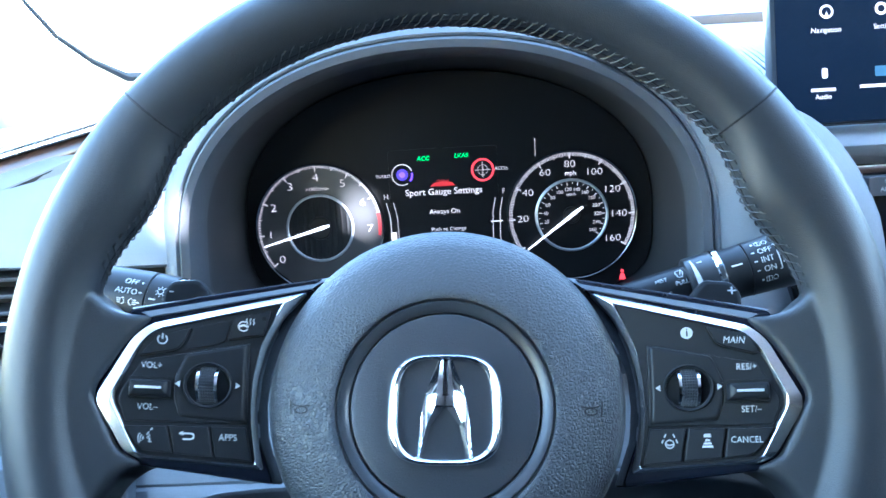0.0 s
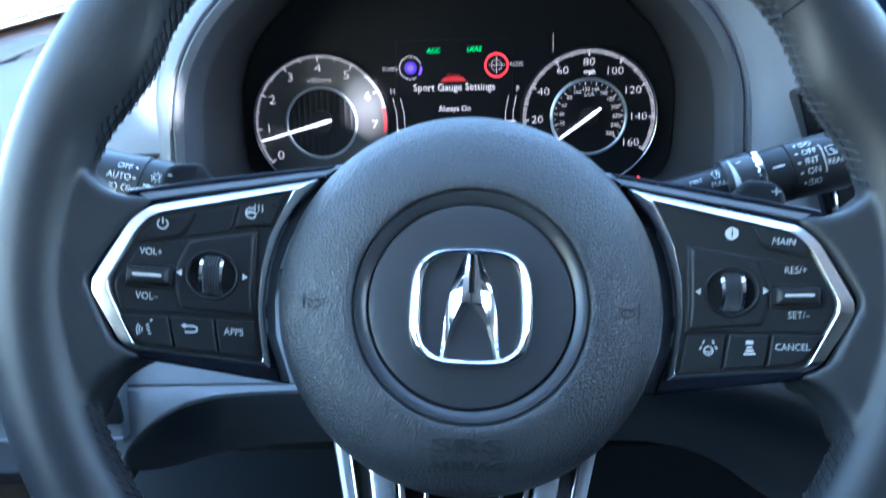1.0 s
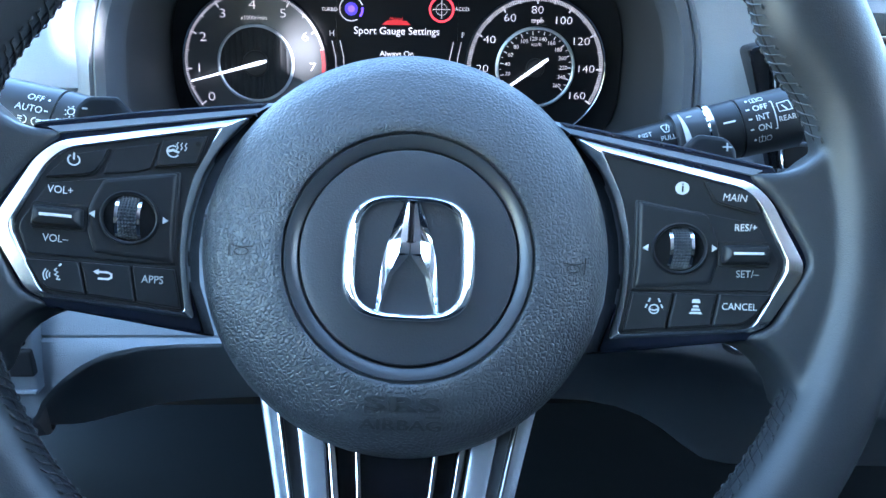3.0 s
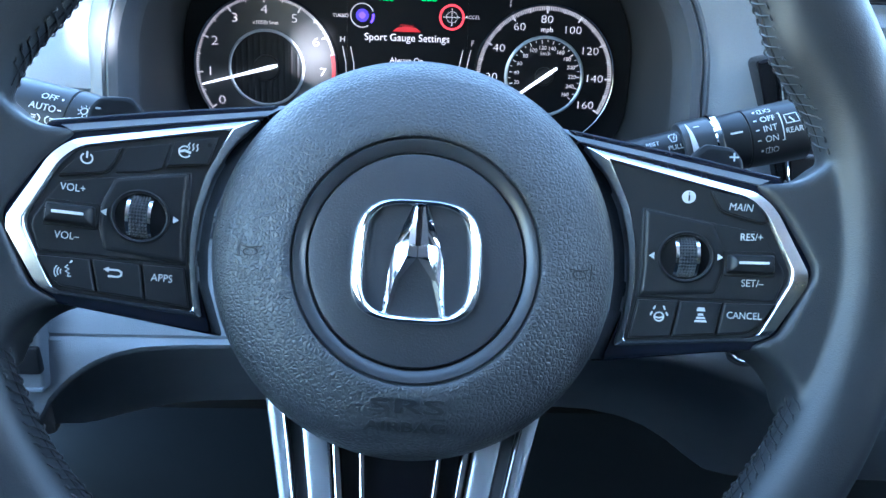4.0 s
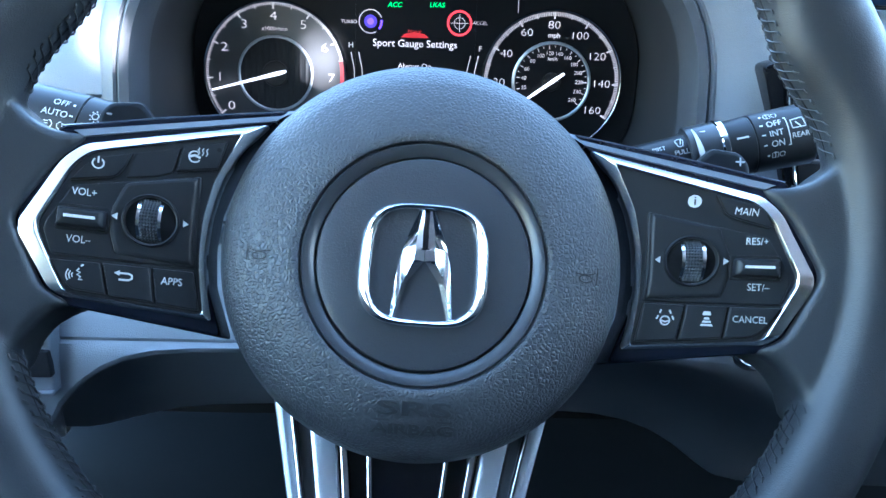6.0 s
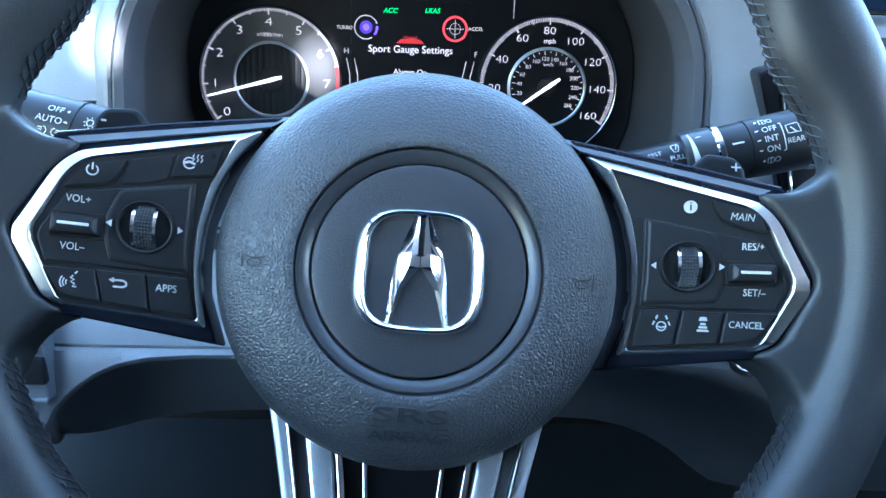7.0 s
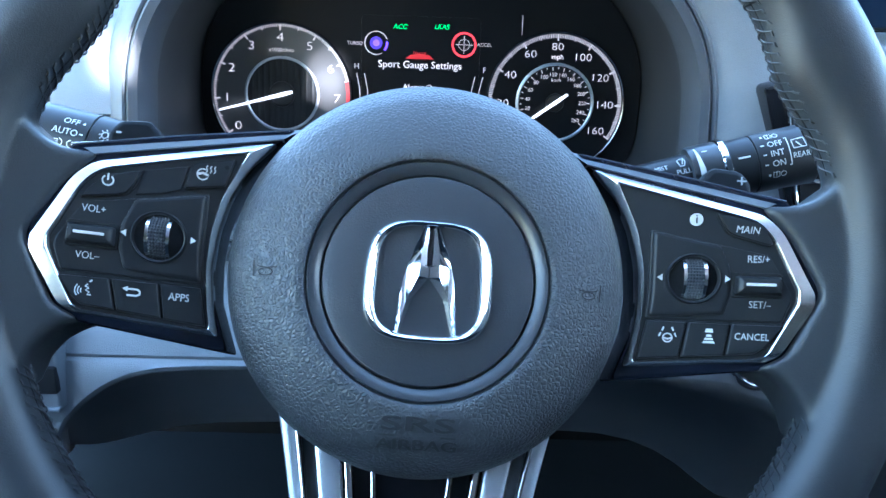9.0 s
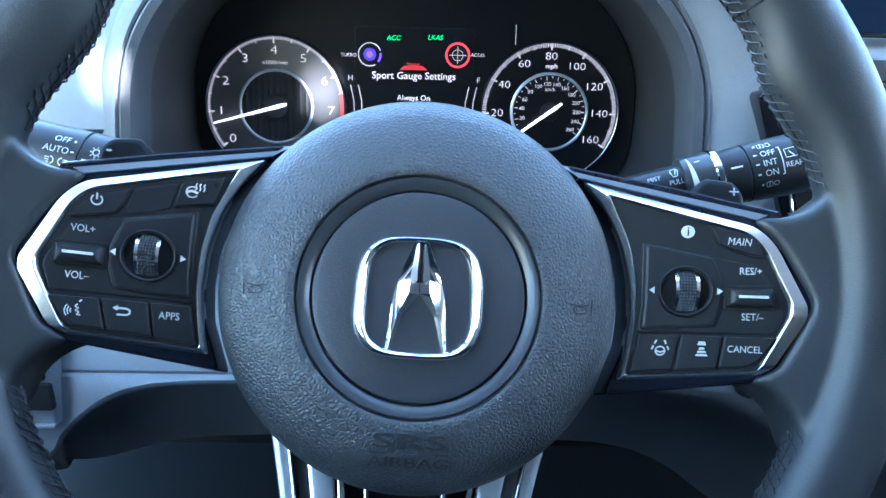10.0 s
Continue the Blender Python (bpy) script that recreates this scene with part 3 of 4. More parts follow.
def dial(name, cx, cz, r, inner_r, label, inner_mat):
    d = part(name, plate(oval(cx, cz, r * 0.985, k=72), -0.001, 0.002, 0.0004, CL), FACE, cluster, label)
    rim = [(1.0, -0.002), (1.012, 0.003), (1.0, 0.0046), (0.985, 0.0042), (0.975, 0.002)]
    part("bezel_ring", loft([[CL(cx + r * q * math.cos(t), cz + r * q * math.sin(t), h) for t in (2 * math.pi * j / 96 for j in range(96))] for q, h in rim]), BEZEL, d, "thin silver ring")
    part("inner_disc", plate(oval(cx, cz, inner_r * 0.97, k=64), 0.001, 0.0026, 0.0004, CL), inner_mat, d, "dark inner disc")
    part("inner_ring", loft([[CL(cx + inner_r * q * math.cos(t), cz + inner_r * q * math.sin(t), h) for t in (2 * math.pi * j / 72 for j in range(72))] for q, h in ((1.03, 0.001), (1.03, 0.0034), (0.985, 0.0040), (0.955, 0.0034), (0.955, 0.001))]), SILVER, d, "silver inner ring")
    return d


def needle(d, cx, cz, a, ahead, behind, w):
    c, s = math.cos(radians(a)), math.sin(radians(a))
    poly = [(cx + c * q - s * e, cz + s * q + c * e) for q, e in ((ahead, -w * 0.35), (ahead, w * 0.35), (-behind * 0.3, w), (-behind, w * 0.6), (-behind, -w * 0.6), (-behind * 0.3, -w))]
    part("needle", plate(poly, 0.0052, 0.0068, 0.0004, CL), NEEDLE, d, "white lit needle")


TX, TZ, TR = -0.0985, 1.0352, 0.0468
tach = dial("tachometer", TX, TZ, TR, 0.0242, "rev counter with white numerals and needle near one", GLASS_FACE)
part("brushed_band", loft([[CL(TX + r * math.cos(t), TZ + r * math.sin(t), h) for t in (2 * math.pi * j / 96 for j in range(96))] for r, h in ((0.0248, 0.0022), (0.0250, 0.0026), (0.0452, 0.0028), (0.0456, 0.0022))]), BRUSHED, tach, "dark brushed metal band")
ta = lambda k: 216.5 - 31.4 * k
part("scale", ticks(TX, TZ, 0.0456, [i / 20 for i in range(0, 131)], ta, lambda k: (0.0042, 0.0009) if abs(k - round(k)) < 0.01 else ((0.0028, 0.0007) if abs(k * 2 - round(k * 2)) < 0.02 else (0.0018, 0.0005))), LIT_DIM, tach)
part("red_zone", stroke(arc(TX, TZ, 0.0440, ta(6.5), ta(7.2), 10), 0.0022, CL, 0.0034), RED_DIM, tach, "dim red limit arc")
for k in range(8):
    a = radians(ta(k))
    part("numeral", letters(str(k), 0.0080, TX + 0.0368 * math.cos(a), TZ + 0.0368 * math.sin(a), 0, CL, 0.0034, wide=1.3, thin=0.00016), LIT_WHITE if k < 6 else LIT_DIM, tach)
part("caption", letters("x1000r/min", 0.0036, TX, TZ + 0.0288, 0, CL, 0.0034), LIT_DIM, tach)
st = bmesh.new()
for i in range(11):
    x = TX - 0.020 + 0.004 * i
    hh = math.sqrt(max(0, 0.0222 ** 2 - (x - TX) ** 2))
    loft([[CL(x - 0.0012, TZ - hh, 0.0027), CL(x, TZ - hh, 0.0032), CL(x + 0.0012, TZ - hh, 0.0027)], [CL(x - 0.0012, TZ + hh, 0.0027), CL(x, TZ + hh, 0.0032), CL(x + 0.0012, TZ + hh, 0.0027)]], closed=False, bm=st)
part("ribs", st, GLASS_FACE, tach, "fine upright ribs")
part("hub", plate(oval(TX, TZ, 0.0085, k=40), 0.002, 0.0050, 0.001, CL), BLACK, tach, "black needle hub")
needle(tach, TX, TZ, 195.5, 0.0430, 0.0075, 0.0012)

SX, SZ = 0.0848, 1.0352
speed = dial("speedometer", SX, SZ, 0.0466, 0.0257, "speedometer in miles per hour with needle at zero", FACE)
sa = lambda k: 90.5 - 30.5 * (k - 80) / 20
part("scale", ticks(SX, SZ, 0.0452, list(range(0, 161)), sa, lambda k: (0.0044, 0.0009) if k % 20 == 0 else ((0.0032, 0.0007) if k % 10 == 0 else (0.0026, 0.0005))), LIT_DIM, speed)
for k in range(20, 161, 20):
    a = radians(sa(k))
    rr = 0.0352 if k < 100 else 0.0335
    part("numeral", letters(str(k), 0.0070, SX + rr * math.cos(a), SZ + (rr + 0.0015) * math.sin(a), 0, CL, 0.0034, wide=1.22, thin=0.00014), LIT_WHITE, speed)
part("caption", letters("mph", 0.0046, SX, SZ + 0.0302, 0, CL, 0.0034), LIT_WHITE, speed)
ka = lambda k: 193 - 19.25 * (k - 20) / 20
part("inner_scale", ticks(SX, SZ, 0.0238, list(range(10, 265, 10)), ka, lambda k: (0.0024 if k % 20 == 0 else 0.0012, 0.0005), h=0.0034), LIT_DIM, speed)
for k in range(20, 261, 20):
    a = radians(ka(k))
    part("numeral", letters(str(k), 0.0036, SX + 0.0187 * math.cos(a), SZ + 0.0187 * math.sin(a), 0, CL, 0.0034), LIT_DIM, speed)
part("caption", letters("km/h", 0.0033, SX, SZ + 0.0150, 0, CL, 0.0034), LIT_DIM, speed)
part("hub", plate(oval(SX, SZ, 0.0062, k=40), 0.002, 0.0044, 0.001, CL), BLACK, speed, "black needle hub")
needle(speed, SX + 0.001, SZ + 0.001, 216.0, 0.0415, 0.0085, 0.0011)

display = part("display", plate(rounded([(-0.046, 0.998), (0.033, 0.998), (0.033, 1.0885), (-0.046, 1.0885)], 0.003), -0.002, 0.0006, 0.0002, CL), FACE, cluster, "black centre display with menu text")
part("menu_text", letters("Sport Gauge Settings", 0.0066, -0.0068, 1.0570, 0, CL, 0.001), LIT_WHITE, display)
part("menu_text", letters("Always On", 0.0050, -0.0068, 1.0425, 0, CL, 0.001), LIT_WHITE, display)
part("menu_text", letters("Push to Change", 0.0040, -0.0045, 1.0295, 0, CL, 0.001), LIT_DIM, display)
part("menu_text", letters("TURBO", 0.0032, -0.0502, 1.0700, 0, CL, 0.001), LIT_DIM, display)
part("menu_text", letters("ACCEL", 0.0032, 0.0358, 1.0715, 0, CL, 0.001), LIT_DIM, display)
part("menu_text", letters("ACC", 0.0044, -0.0205, 1.0815, 0, CL, 0.001, slant=0.2), GREEN, display, "green telltale letters")
part("menu_text", letters("LKAS", 0.0044, 0.0070, 1.0822, 0, CL, 0.001, slant=0.2), GREEN, display, "green telltale letters")
part("menu_text", letters("Normal", 0.0028, -0.0072, 1.0650, 0, CL, 0.001), RED_DIM, display)
part("red_bar", patch([(-0.0165, 1.0610), (0.0022, 1.0610), (-0.0005, 1.0635), (-0.0070, 1.0645), (-0.0135, 1.0635)], CL, 0.0009), RED_DIM, display, "dim red bar")
part("accel_ring", stroke(arc(0.0222, 1.0712, 0.0076, 0, 360, 40)[:-1], 0.0014, CL, 0.001, closed=True), RED, display, "red lit ring")
gx = stroke([(0.0165, 1.0712), (0.0279, 1.0712)], 0.0004, CL, 0.0011)
stroke([(0.0222, 1.0655), (0.0222, 1.0769)], 0.0004, CL, 0.0011, gx)
stroke(arc(0.0222, 1.0712, 0.0036, 0, 360, 24)[:-1], 0.0003, CL, 0.0011, gx, True)
part("accel_cross", gx, LIT_DIM, display)
part("turbo_glow", patch(oval(-0.0362, 1.0706, 0.0042, k=28), CL, 0.0009), VIOLET_DIM, display)
part("turbo_spot", patch(oval(-0.0362, 1.0706, 0.0022, k=24), CL, 0.0011), VIOLET, display, "violet lit spot")
part("turbo_ring", stroke(arc(-0.0362, 1.0706, 0.0075, 20, 300, 30), 0.0006, CL, 0.001), LIT_DIM, display)
part("turbo_arc", stroke(arc(-0.0362, 1.0706, 0.0072, -40, 8, 10), 0.0014, CL, 0.001), VIOLET, display)
part("letter", letters("H", 0.0050, -0.0490, 1.0550, 0, CL, 0.001), LIT_DIM, display)
part("letter", letters("F", 0.0050, 0.0365, 1.0550, 0, CL, 0.001), LIT_DIM, display)
for s, x0 in ((1, -0.0480), (-1, 0.0345)):
    for q in (0.0, 0.0052):
        part("side_line", stroke([(x0 + s * (q - 0.001), 1.0505), (x0 + s * (q + 0.0012), 1.040), (x0 + s * (q + 0.0016), 1.022), (x0 + s * (q + 0.0008), 1.005)], 0.0005, CL, 0.001), LIT_DIM, display)
part("level_block", patch([(-0.0470, 1.0210), (-0.0428, 1.0210), (-0.0428, 1.0290), (-0.0470, 1.0290)], CL, 0.0011), LIT_WHITE, display)
part("level_mark", patch([(0.0262, 1.0330), (0.0352, 1.0330), (0.0352, 1.0338), (0.0262, 1.0338)], CL, 0.0011), LIT_WHITE, display)
part("corner_line", patch([(0.0602, 1.0790), (0.0606, 1.0790), (0.0606, 1.0915), (0.0602, 1.0915)], CL, 0.0008), LIT_DIM, cluster)
belt = patch(oval(0.1203, 0.9920, 0.0012, k=16), CL, 0.001)
patch([(0.1181, 0.9855), (0.1225, 0.9855), (0.1220, 0.9888), (0.1212, 0.9904), (0.1194, 0.9904), (0.1186, 0.9888)], CL, 0.001, belt)
part("belt_telltale", belt, RED, cluster, "red lit seat belt warning")

# ---- steering wheel ----
WHEEL = pose(0, 0, 1.0, 0, 3.0, 0) @ pose(0, 0, 0, 65, 0, 0)
wheel = root("steering_wheel", WHEEL, "black leather steering wheel with chrome trimmed switch pods", "steering wheel")
RING, TUBE = 0.1667, 0.0166


def rim_n(v):
    return 0.0186 + 0.12 * v


def rim_point(a, m, extra=0.0):
    """Point of the rim at clock angle a (0 at the top, clockwise), m round the tube (0 inwards, 90 to the driver)."""
    a, m = radians(a), radians(m)
    da = abs(math.degrees(a)) % 360
    da = min(da, 360 - da)
    grip = math.exp(-((da - 61.5) / 8.5) ** 2)
    r = TUBE + extra
    rad = RING - r * math.cos(m) - 0.0072 * grip * max(0.0, math.cos(m)) ** 1.3
    u, v = rad * math.sin(a), rad * math.cos(a)
    return Vector((u, v, rim_n(RING * math.cos(a)) + r * math.sin(m)))


def pod_n(u, v):
    return 0.31 * (abs(u) - 0.07) + 0.1 * v


def POD(u, v, h):
    return (u, v, pod_n(u, v) + h)


bm = loft([[tuple(rim_point(360 * i / 180, 360 * j / 28)) for j in range(28)] for i in range(181)])
bmesh.ops.remove_doubles(bm, verts=bm.verts, dist=1e-6)
for s in (1, -1):
    wedge = rounded([(s * u, v) for u, v in [(0.1215, 0.0245), (0.134, 0.0243), (0.1405, 0.0266), (0.1445, 0.0300), (0.150, 0.0350), (0.166, 0.044), (0.170, 0.0), (0.163, -0.068), (0.150, -0.066), (0.1412, -0.0600), (0.1398, -0.0540), (0.1385, -0.0497), (0.1335, -0.0430), (0.1285, -0.0392), (0.1225, -0.037), (0.1325, -0.0325), (0.1445, -0.0085), (0.1325, 0.0130)]], 0.003, 3)
    loft([[(u, v, pod_n(u, v) + h) for u, v in drawn_in(wedge, d)] for h, d in ((-0.024, 0.0), (-0.0035, 0.0), (0.0004, 0.0012), (0.0018, 0.0036))], True, True, True, bm)
rim = part("rim", bm, LEATHER, wheel, "smooth black leather rim")
rim.modifiers.new("blend", "REMESH").mode = "VOXEL"
rim.modifiers["blend"].voxel_size, rim.modifiers["blend"].use_smooth_shade = 0.0014, True
rim.modifiers.new("soften", "SMOOTH").factor = 0.5
rim.modifiers["soften"].iterations = 6

for s in (1, -1):
    a0 = 49.0 * s
    part("seam", tube([tuple(rim_point(a0 + 1.2 * s * math.sin(radians(m)), m, -0.0006)) for m in range(-60, 241, 10)], 0.0008, 6), BLACK, rim, "dark joint in the leather")
# laced stitching along the inner side of the rim
bm = bmesh.new()
rnd = random.Random(4)
for lo, hi, ma, mb in ((-75, 75, -12, 16), (110, 250, -6, 22)):
    a = lo
    while a < hi:
        step = rnd.uniform(1.45, 1.75)
        j, lift = rnd.uniform(-3, 3), rnd.uniform(0.0002, 0.0008)
        for m0, m1, o0, o1 in ((ma + j, mb, 0.0, 1.15), (mb, mb + 3 + j, 1.1, 1.6), (ma, ma - 2 + j, -0.5, 0.05)):
            tube([tuple(rim_point(a + step * (o0 + (o1 - o0) * f), m0 + (m1 - m0) * f, 0.0001 + lift * math.sin(math.pi * f))) for f in (0, 0.25, 0.5, 0.75, 1)], rnd.uniform(0.00032, 0.00044), 5, bm, caps=False)
        a += step
tagged(part("stitching", bm, THREAD, rim, "dark grey laced stitching"), kind="stuff")
for lo, hi, m in ((-76, 76, 2), (108, 252, 8)):
    part("stitch_groove", tube([tuple(rim_point(a, m, -0.0010)) for a in spread(lo, hi, 90)], 0.0011, 6), BLACK, rim)

# airbag cover with its ring, disc and badge
PC = -0.0128
COVER = [(0.060, -0.045), (0.0742, -0.030), (0.0758, -0.012), (0.0760, -0.003), (0.0754, 0.003), (0.0738, 0.0082), (0.0706, 0.0125), (0.0660, 0.0160), (0.0602, 0.0190), (0.0540, 0.0212), (0.0482, 0.0226), (0.0458, 0.0229), (0.0447, 0.0224), (0.0442, 0.0212), (0.044, 0.012)]


def cover_mid(r):
    return -0.0140 + 0.0040 * max(0.0, min(1.0, (r - 0.046) / 0.028))


cover = part("airbag_cover", loft([[(r * math.cos(q), cover_mid(r) + r * math.sin(q), h) for q in (2 * math.pi * j / 160 for j in range(160))] for r, h in COVER]), PAD, wheel, "pebbled black airbag cover")
part("ring_trim", spun([(0.0439, 0.012), (0.0438, 0.0214), (0.0432, 0.0219), (0.0424, 0.0217), (0.0396, 0.0205), (0.0390, 0.0198), (0.0389, 0.012)], 160, 0, PC - 0.0012), SATIN, cover, "satin black dished ring")
part("disc", spun([(0.0388, 0.010), (0.0386, 0.0195), (0.0379, 0.0207), (0.0360, 0.0212), (0.020, 0.0220), (0.00002, 0.0222)], 160, 0, PC - 0.0012), DISC, cover, "fine grained black centre disc")
EC = PC - 0.0022
EMB = lambda u, v, h: (u, v + EC, 0.0218 + h)
og, ig = oval(0, 0, 0.0230, 0.0223, 128, 3.4), oval(0, 0.0002, 0.0184, 0.0194, 128, 3.6)
og = [(x * (1 + 0.05 * (y / 0.0218) * -0.4), y) for x, y in og]
ig = [(x * (1 + 0.05 * (y / 0.0181) * -0.4), y) for x, y in ig]
badge_rows = [([(a[0] + (b[0] - a[0]) * f, a[1] + (b[1] - a[1]) * f) for a, b in zip(og, ig)], h) for f, h in ((0, -0.001), (0, 0.0010), (0.08, 0.0020), (0.28, 0.0030), (0.5, 0.0034), (0.72, 0.0030), (0.92, 0.0020), (1, 0.0010), (1, -0.001))]
part("badge_ring", loft([[EMB(u, v, h) for u, v in pl] for pl, h in badge_rows]), CHROME, cover, "chrome rounded badge ring")


def blade(s):
    """One leg of the badge: a faceted chrome blade with a ridge."""
    out = [(0.0027, 0.0200), (0.0058, 0.0120), (0.0076, 0.0062), (0.0080, 0.0050), (0.0090, 0.0010), (0.0102, -0.0090), (0.0110, -0.0186)]
    inn = [(0.0007, 0.0200), (0.0007, 0.0120), (0.0007, 0.0058), (0.0001, 0.0053), (0.0001, 0.0014), (0.0056, -0.0062), (0.0093, -0.0190)]
    rid = [((a[0] * 0.42 + b[0] * 0.58), (a[1] * 0.42 + b[1] * 0.58)) for a, b in zip(out, inn)]
    hs = (0.0022, 0.0034, 0.0042, 0.0044, 0.0044, 0.0036, 0.0018)
    return loft([[EMB(s * x, y, 0.0001) for x, y in out], [EMB(s * x, y, 0.0007) for x, y in out], [EMB(s * x, y, h) for (x, y), h in zip(rid, hs)], [EMB(s * x, y, 0.0007) for x, y in inn], [EMB(s * x, y, 0.0001) for x, y in inn]], closed=False)


for s in (1, -1):
    part("badge_blade", blade(s), CHROME, cover, "faceted chrome badge leg", sharp=12)
part("badge_slot", plate([(-0.00065, 0.0058), (0.00065, 0.0058), (0.00065, 0.0196), (-0.00065, 0.0196)], 0.0001, 0.0008, 0.0002, EMB), GLOSS, cover)

def ON_PAD(u, v, h):
    r = 0.06
    for _ in range(5):
        r = math.hypot(u, v - cover_mid(r))
    rows = COVER[::-1][3:]
    for (ra, ha), (rb, hb) in zip(rows, rows[1:]):
        if r <= rb:
            return (u, v, ha + (hb - ha) * max(0, (r - ra) / (rb - ra)) + h)
    return (u, v, h)


PAD_MARK = EMBOSS
part("embossed_lettering", letters("SRS", 0.0072, 0, -0.0655, 0, ON_PAD, 0.0002, wide=2.45, deep=0.0006), PAD_MARK, cover)
part("embossed_lettering", letters("AIRBAG", 0.0050, 0, -0.0727, 0, ON_PAD, 0.0002, wide=1.65, deep=0.0006), PAD_MARK, cover)
part("embossed_line", patch([(-0.0135, -0.0698), (0.0135, -0.0698), (0.0135, -0.0692), (-0.0135, -0.0692)], ON_PAD, 0.0004), EMBOSS, cover)
for s in (1, -1):
    hb = stroke([(s * 0.0633, -0.0112), (s * 0.0630, -0.0171)], 0.0005, ON_PAD, 0.0005)
    stroke([(s * 0.0622, -0.0130), (s * 0.0606, -0.0136), (s * 0.0580, -0.0139), (s * 0.0544, -0.0136)], 0.0004, ON_PAD, 0.0005, hb)
    stroke(oval(s * 0.0585, -0.0154, 0.0026, 0.0013, 20), 0.0004, ON_PAD, 0.0005, hb, True)
    part("horn_symbol", hb, BLACK, cover)

part("hub_back", spun([(0.045, -0.02), (0.062, -0.022), (0.068, -0.035), (0.060, -0.055), (0.045, -0.070), (0.0001, -0.072)], 64, 0, PC), BLACK, wheel, "black hub shell behind the cover")


# switch pods
OUT = [(0.0622, 0.0375), (0.1242, 0.0202), (0.1306, 0.0142), (0.1421, -0.0090), (0.1420, -0.0138), (0.1312, -0.0320), (0.1258, -0.0346), (0.0771, -0.0388), (0.0796, -0.0290), (0.0814, -0.0150), (0.0805, 0.0000), (0.0772, 0.0142), (0.0716, 0.0258)]
INN = [(0.0722, 0.0312), (0.1203, 0.0176), (0.1262, 0.0116), (0.1351, -0.0084), (0.1351, -0.0122), (0.1253, -0.0321), (0.1222, -0.0333), (0.0803, -0.0366), (0.0819, -0.0280), (0.0833, -0.0150), (0.0829, -0.0010), (0.0800, 0.0135), (0.0750, 0.0252)]
CORNER = [0.0012, 0.004, 0.004, 0.0014, 0.0014, 0.004, 0.004, 0.0016, 0.004, 0.004, 0.004, 0.004, 0.004]


def text_on(owner, words, size, u, v, h=0.0036, mat=None, turn=0.0, wide=1.0, slant=0.0):
    return part("legend", letters(words, size * 0.86, u, v, turn, POD, h, wide=wide * 0.86, slant=slant), mat or PRINT, owner, smooth=False)


def surround(outer, inner):
    """The chrome frame: one broad facet rising to a ridge close to the keys."""
    part_way = lambda f: [(a[0] + (b[0] - a[0]) * f, a[1] + (b[1] - a[1]) * f) for a, b in zip(outer, inner)]
    wide = [math.dist(a, b) for a, b in zip(outer, inner)]
    rows = [(outer, 0.0, -0.005), (outer, 0.0, 0.0004), (part_way(0.06), 0.3, 0.0008), (part_way(0.78), 1.0, 0.0019), (part_way(0.84), 1.0, 0.0020), (part_way(0.90), 0.9, 0.0019), (inner, 0.3, 0.0012), (inner, 0.0, -0.002)]
    return loft([[POD(u, v, h + 0.15 * k * w) for (u, v), w in zip(pl, wide)] for pl, k, h in rows])


def side(pts, s):
    return [(s * u, v) for u, v in pts]


def knob(owner, s):
    cx, cy = s * 0.0996, -0.0048
    k = 64
    prof = [(0.0098, -0.002), (0.0096, 0.0010), (0.0091, 0.0016), (0.0085, 0.0012), (0.0081, -0.0005)]
    part("knob_collar", loft([[POD(cx + r * math.cos(q), cy + r * math.sin(q), h + 0.0032) for q in (2 * math.pi * j / k for j in range(k))] for r, h in prof]), SWITCH, owner)
    part("knob_well", plate(oval(cx, cy, 0.0086, k=48), -0.006, 0.0036, 0.0003, POD), BLACK, owner, "black well round the roller")
    R, depth, wd = 0.0083, -0.0010, 0.0030

    def drum(w0, w1, nu, nv, knurl):
        loops = []
        for i in range(nv + 1):
            q = radians(-70 + 140 * i / nv)
            row = []
            for j in range(nu + 1):
                x = w0 + (w1 - w0) * j / nu
                r = R + (knurl if i % 2 and j % 2 else 0.0)
                row.append(POD(cx + x, cy + r * math.sin(q), depth + r * math.cos(q)))
            loops.append(row)
        return loft(loops, closed=False)
    part("roller", drum(-wd, wd, 12, 34, 0.0007), SATIN_CHROME, owner, "knurled dark chrome roller", smooth=False).data.materials[0] = KNURL
    for e in (-1, 1):
        part("roller_edge", drum(e * wd, e * (wd + 0.0011), 2, 30, 0.0), CHROME, owner, "chrome roller edge")
    for e in (-1, 1):
        x = cx + e * 0.0116
        part("arrow", patch([(x + e * 0.0011, cy + 0.0002), (x - e * 0.0008, cy + 0.0015), (x - e * 0.0008, cy - 0.0011)], POD, 0.0042), PRINT, owner)


# cap drawn lighter: the sheen of the sky is put into CAP's colour
CAP = material("sky_lightened_cap", (0.11, 0.118, 0.132), 0.42, grain=0.05)
KNURL = material("knurled_dark_metal", (0.06, 0.063, 0.07), 0.30, 0.5)


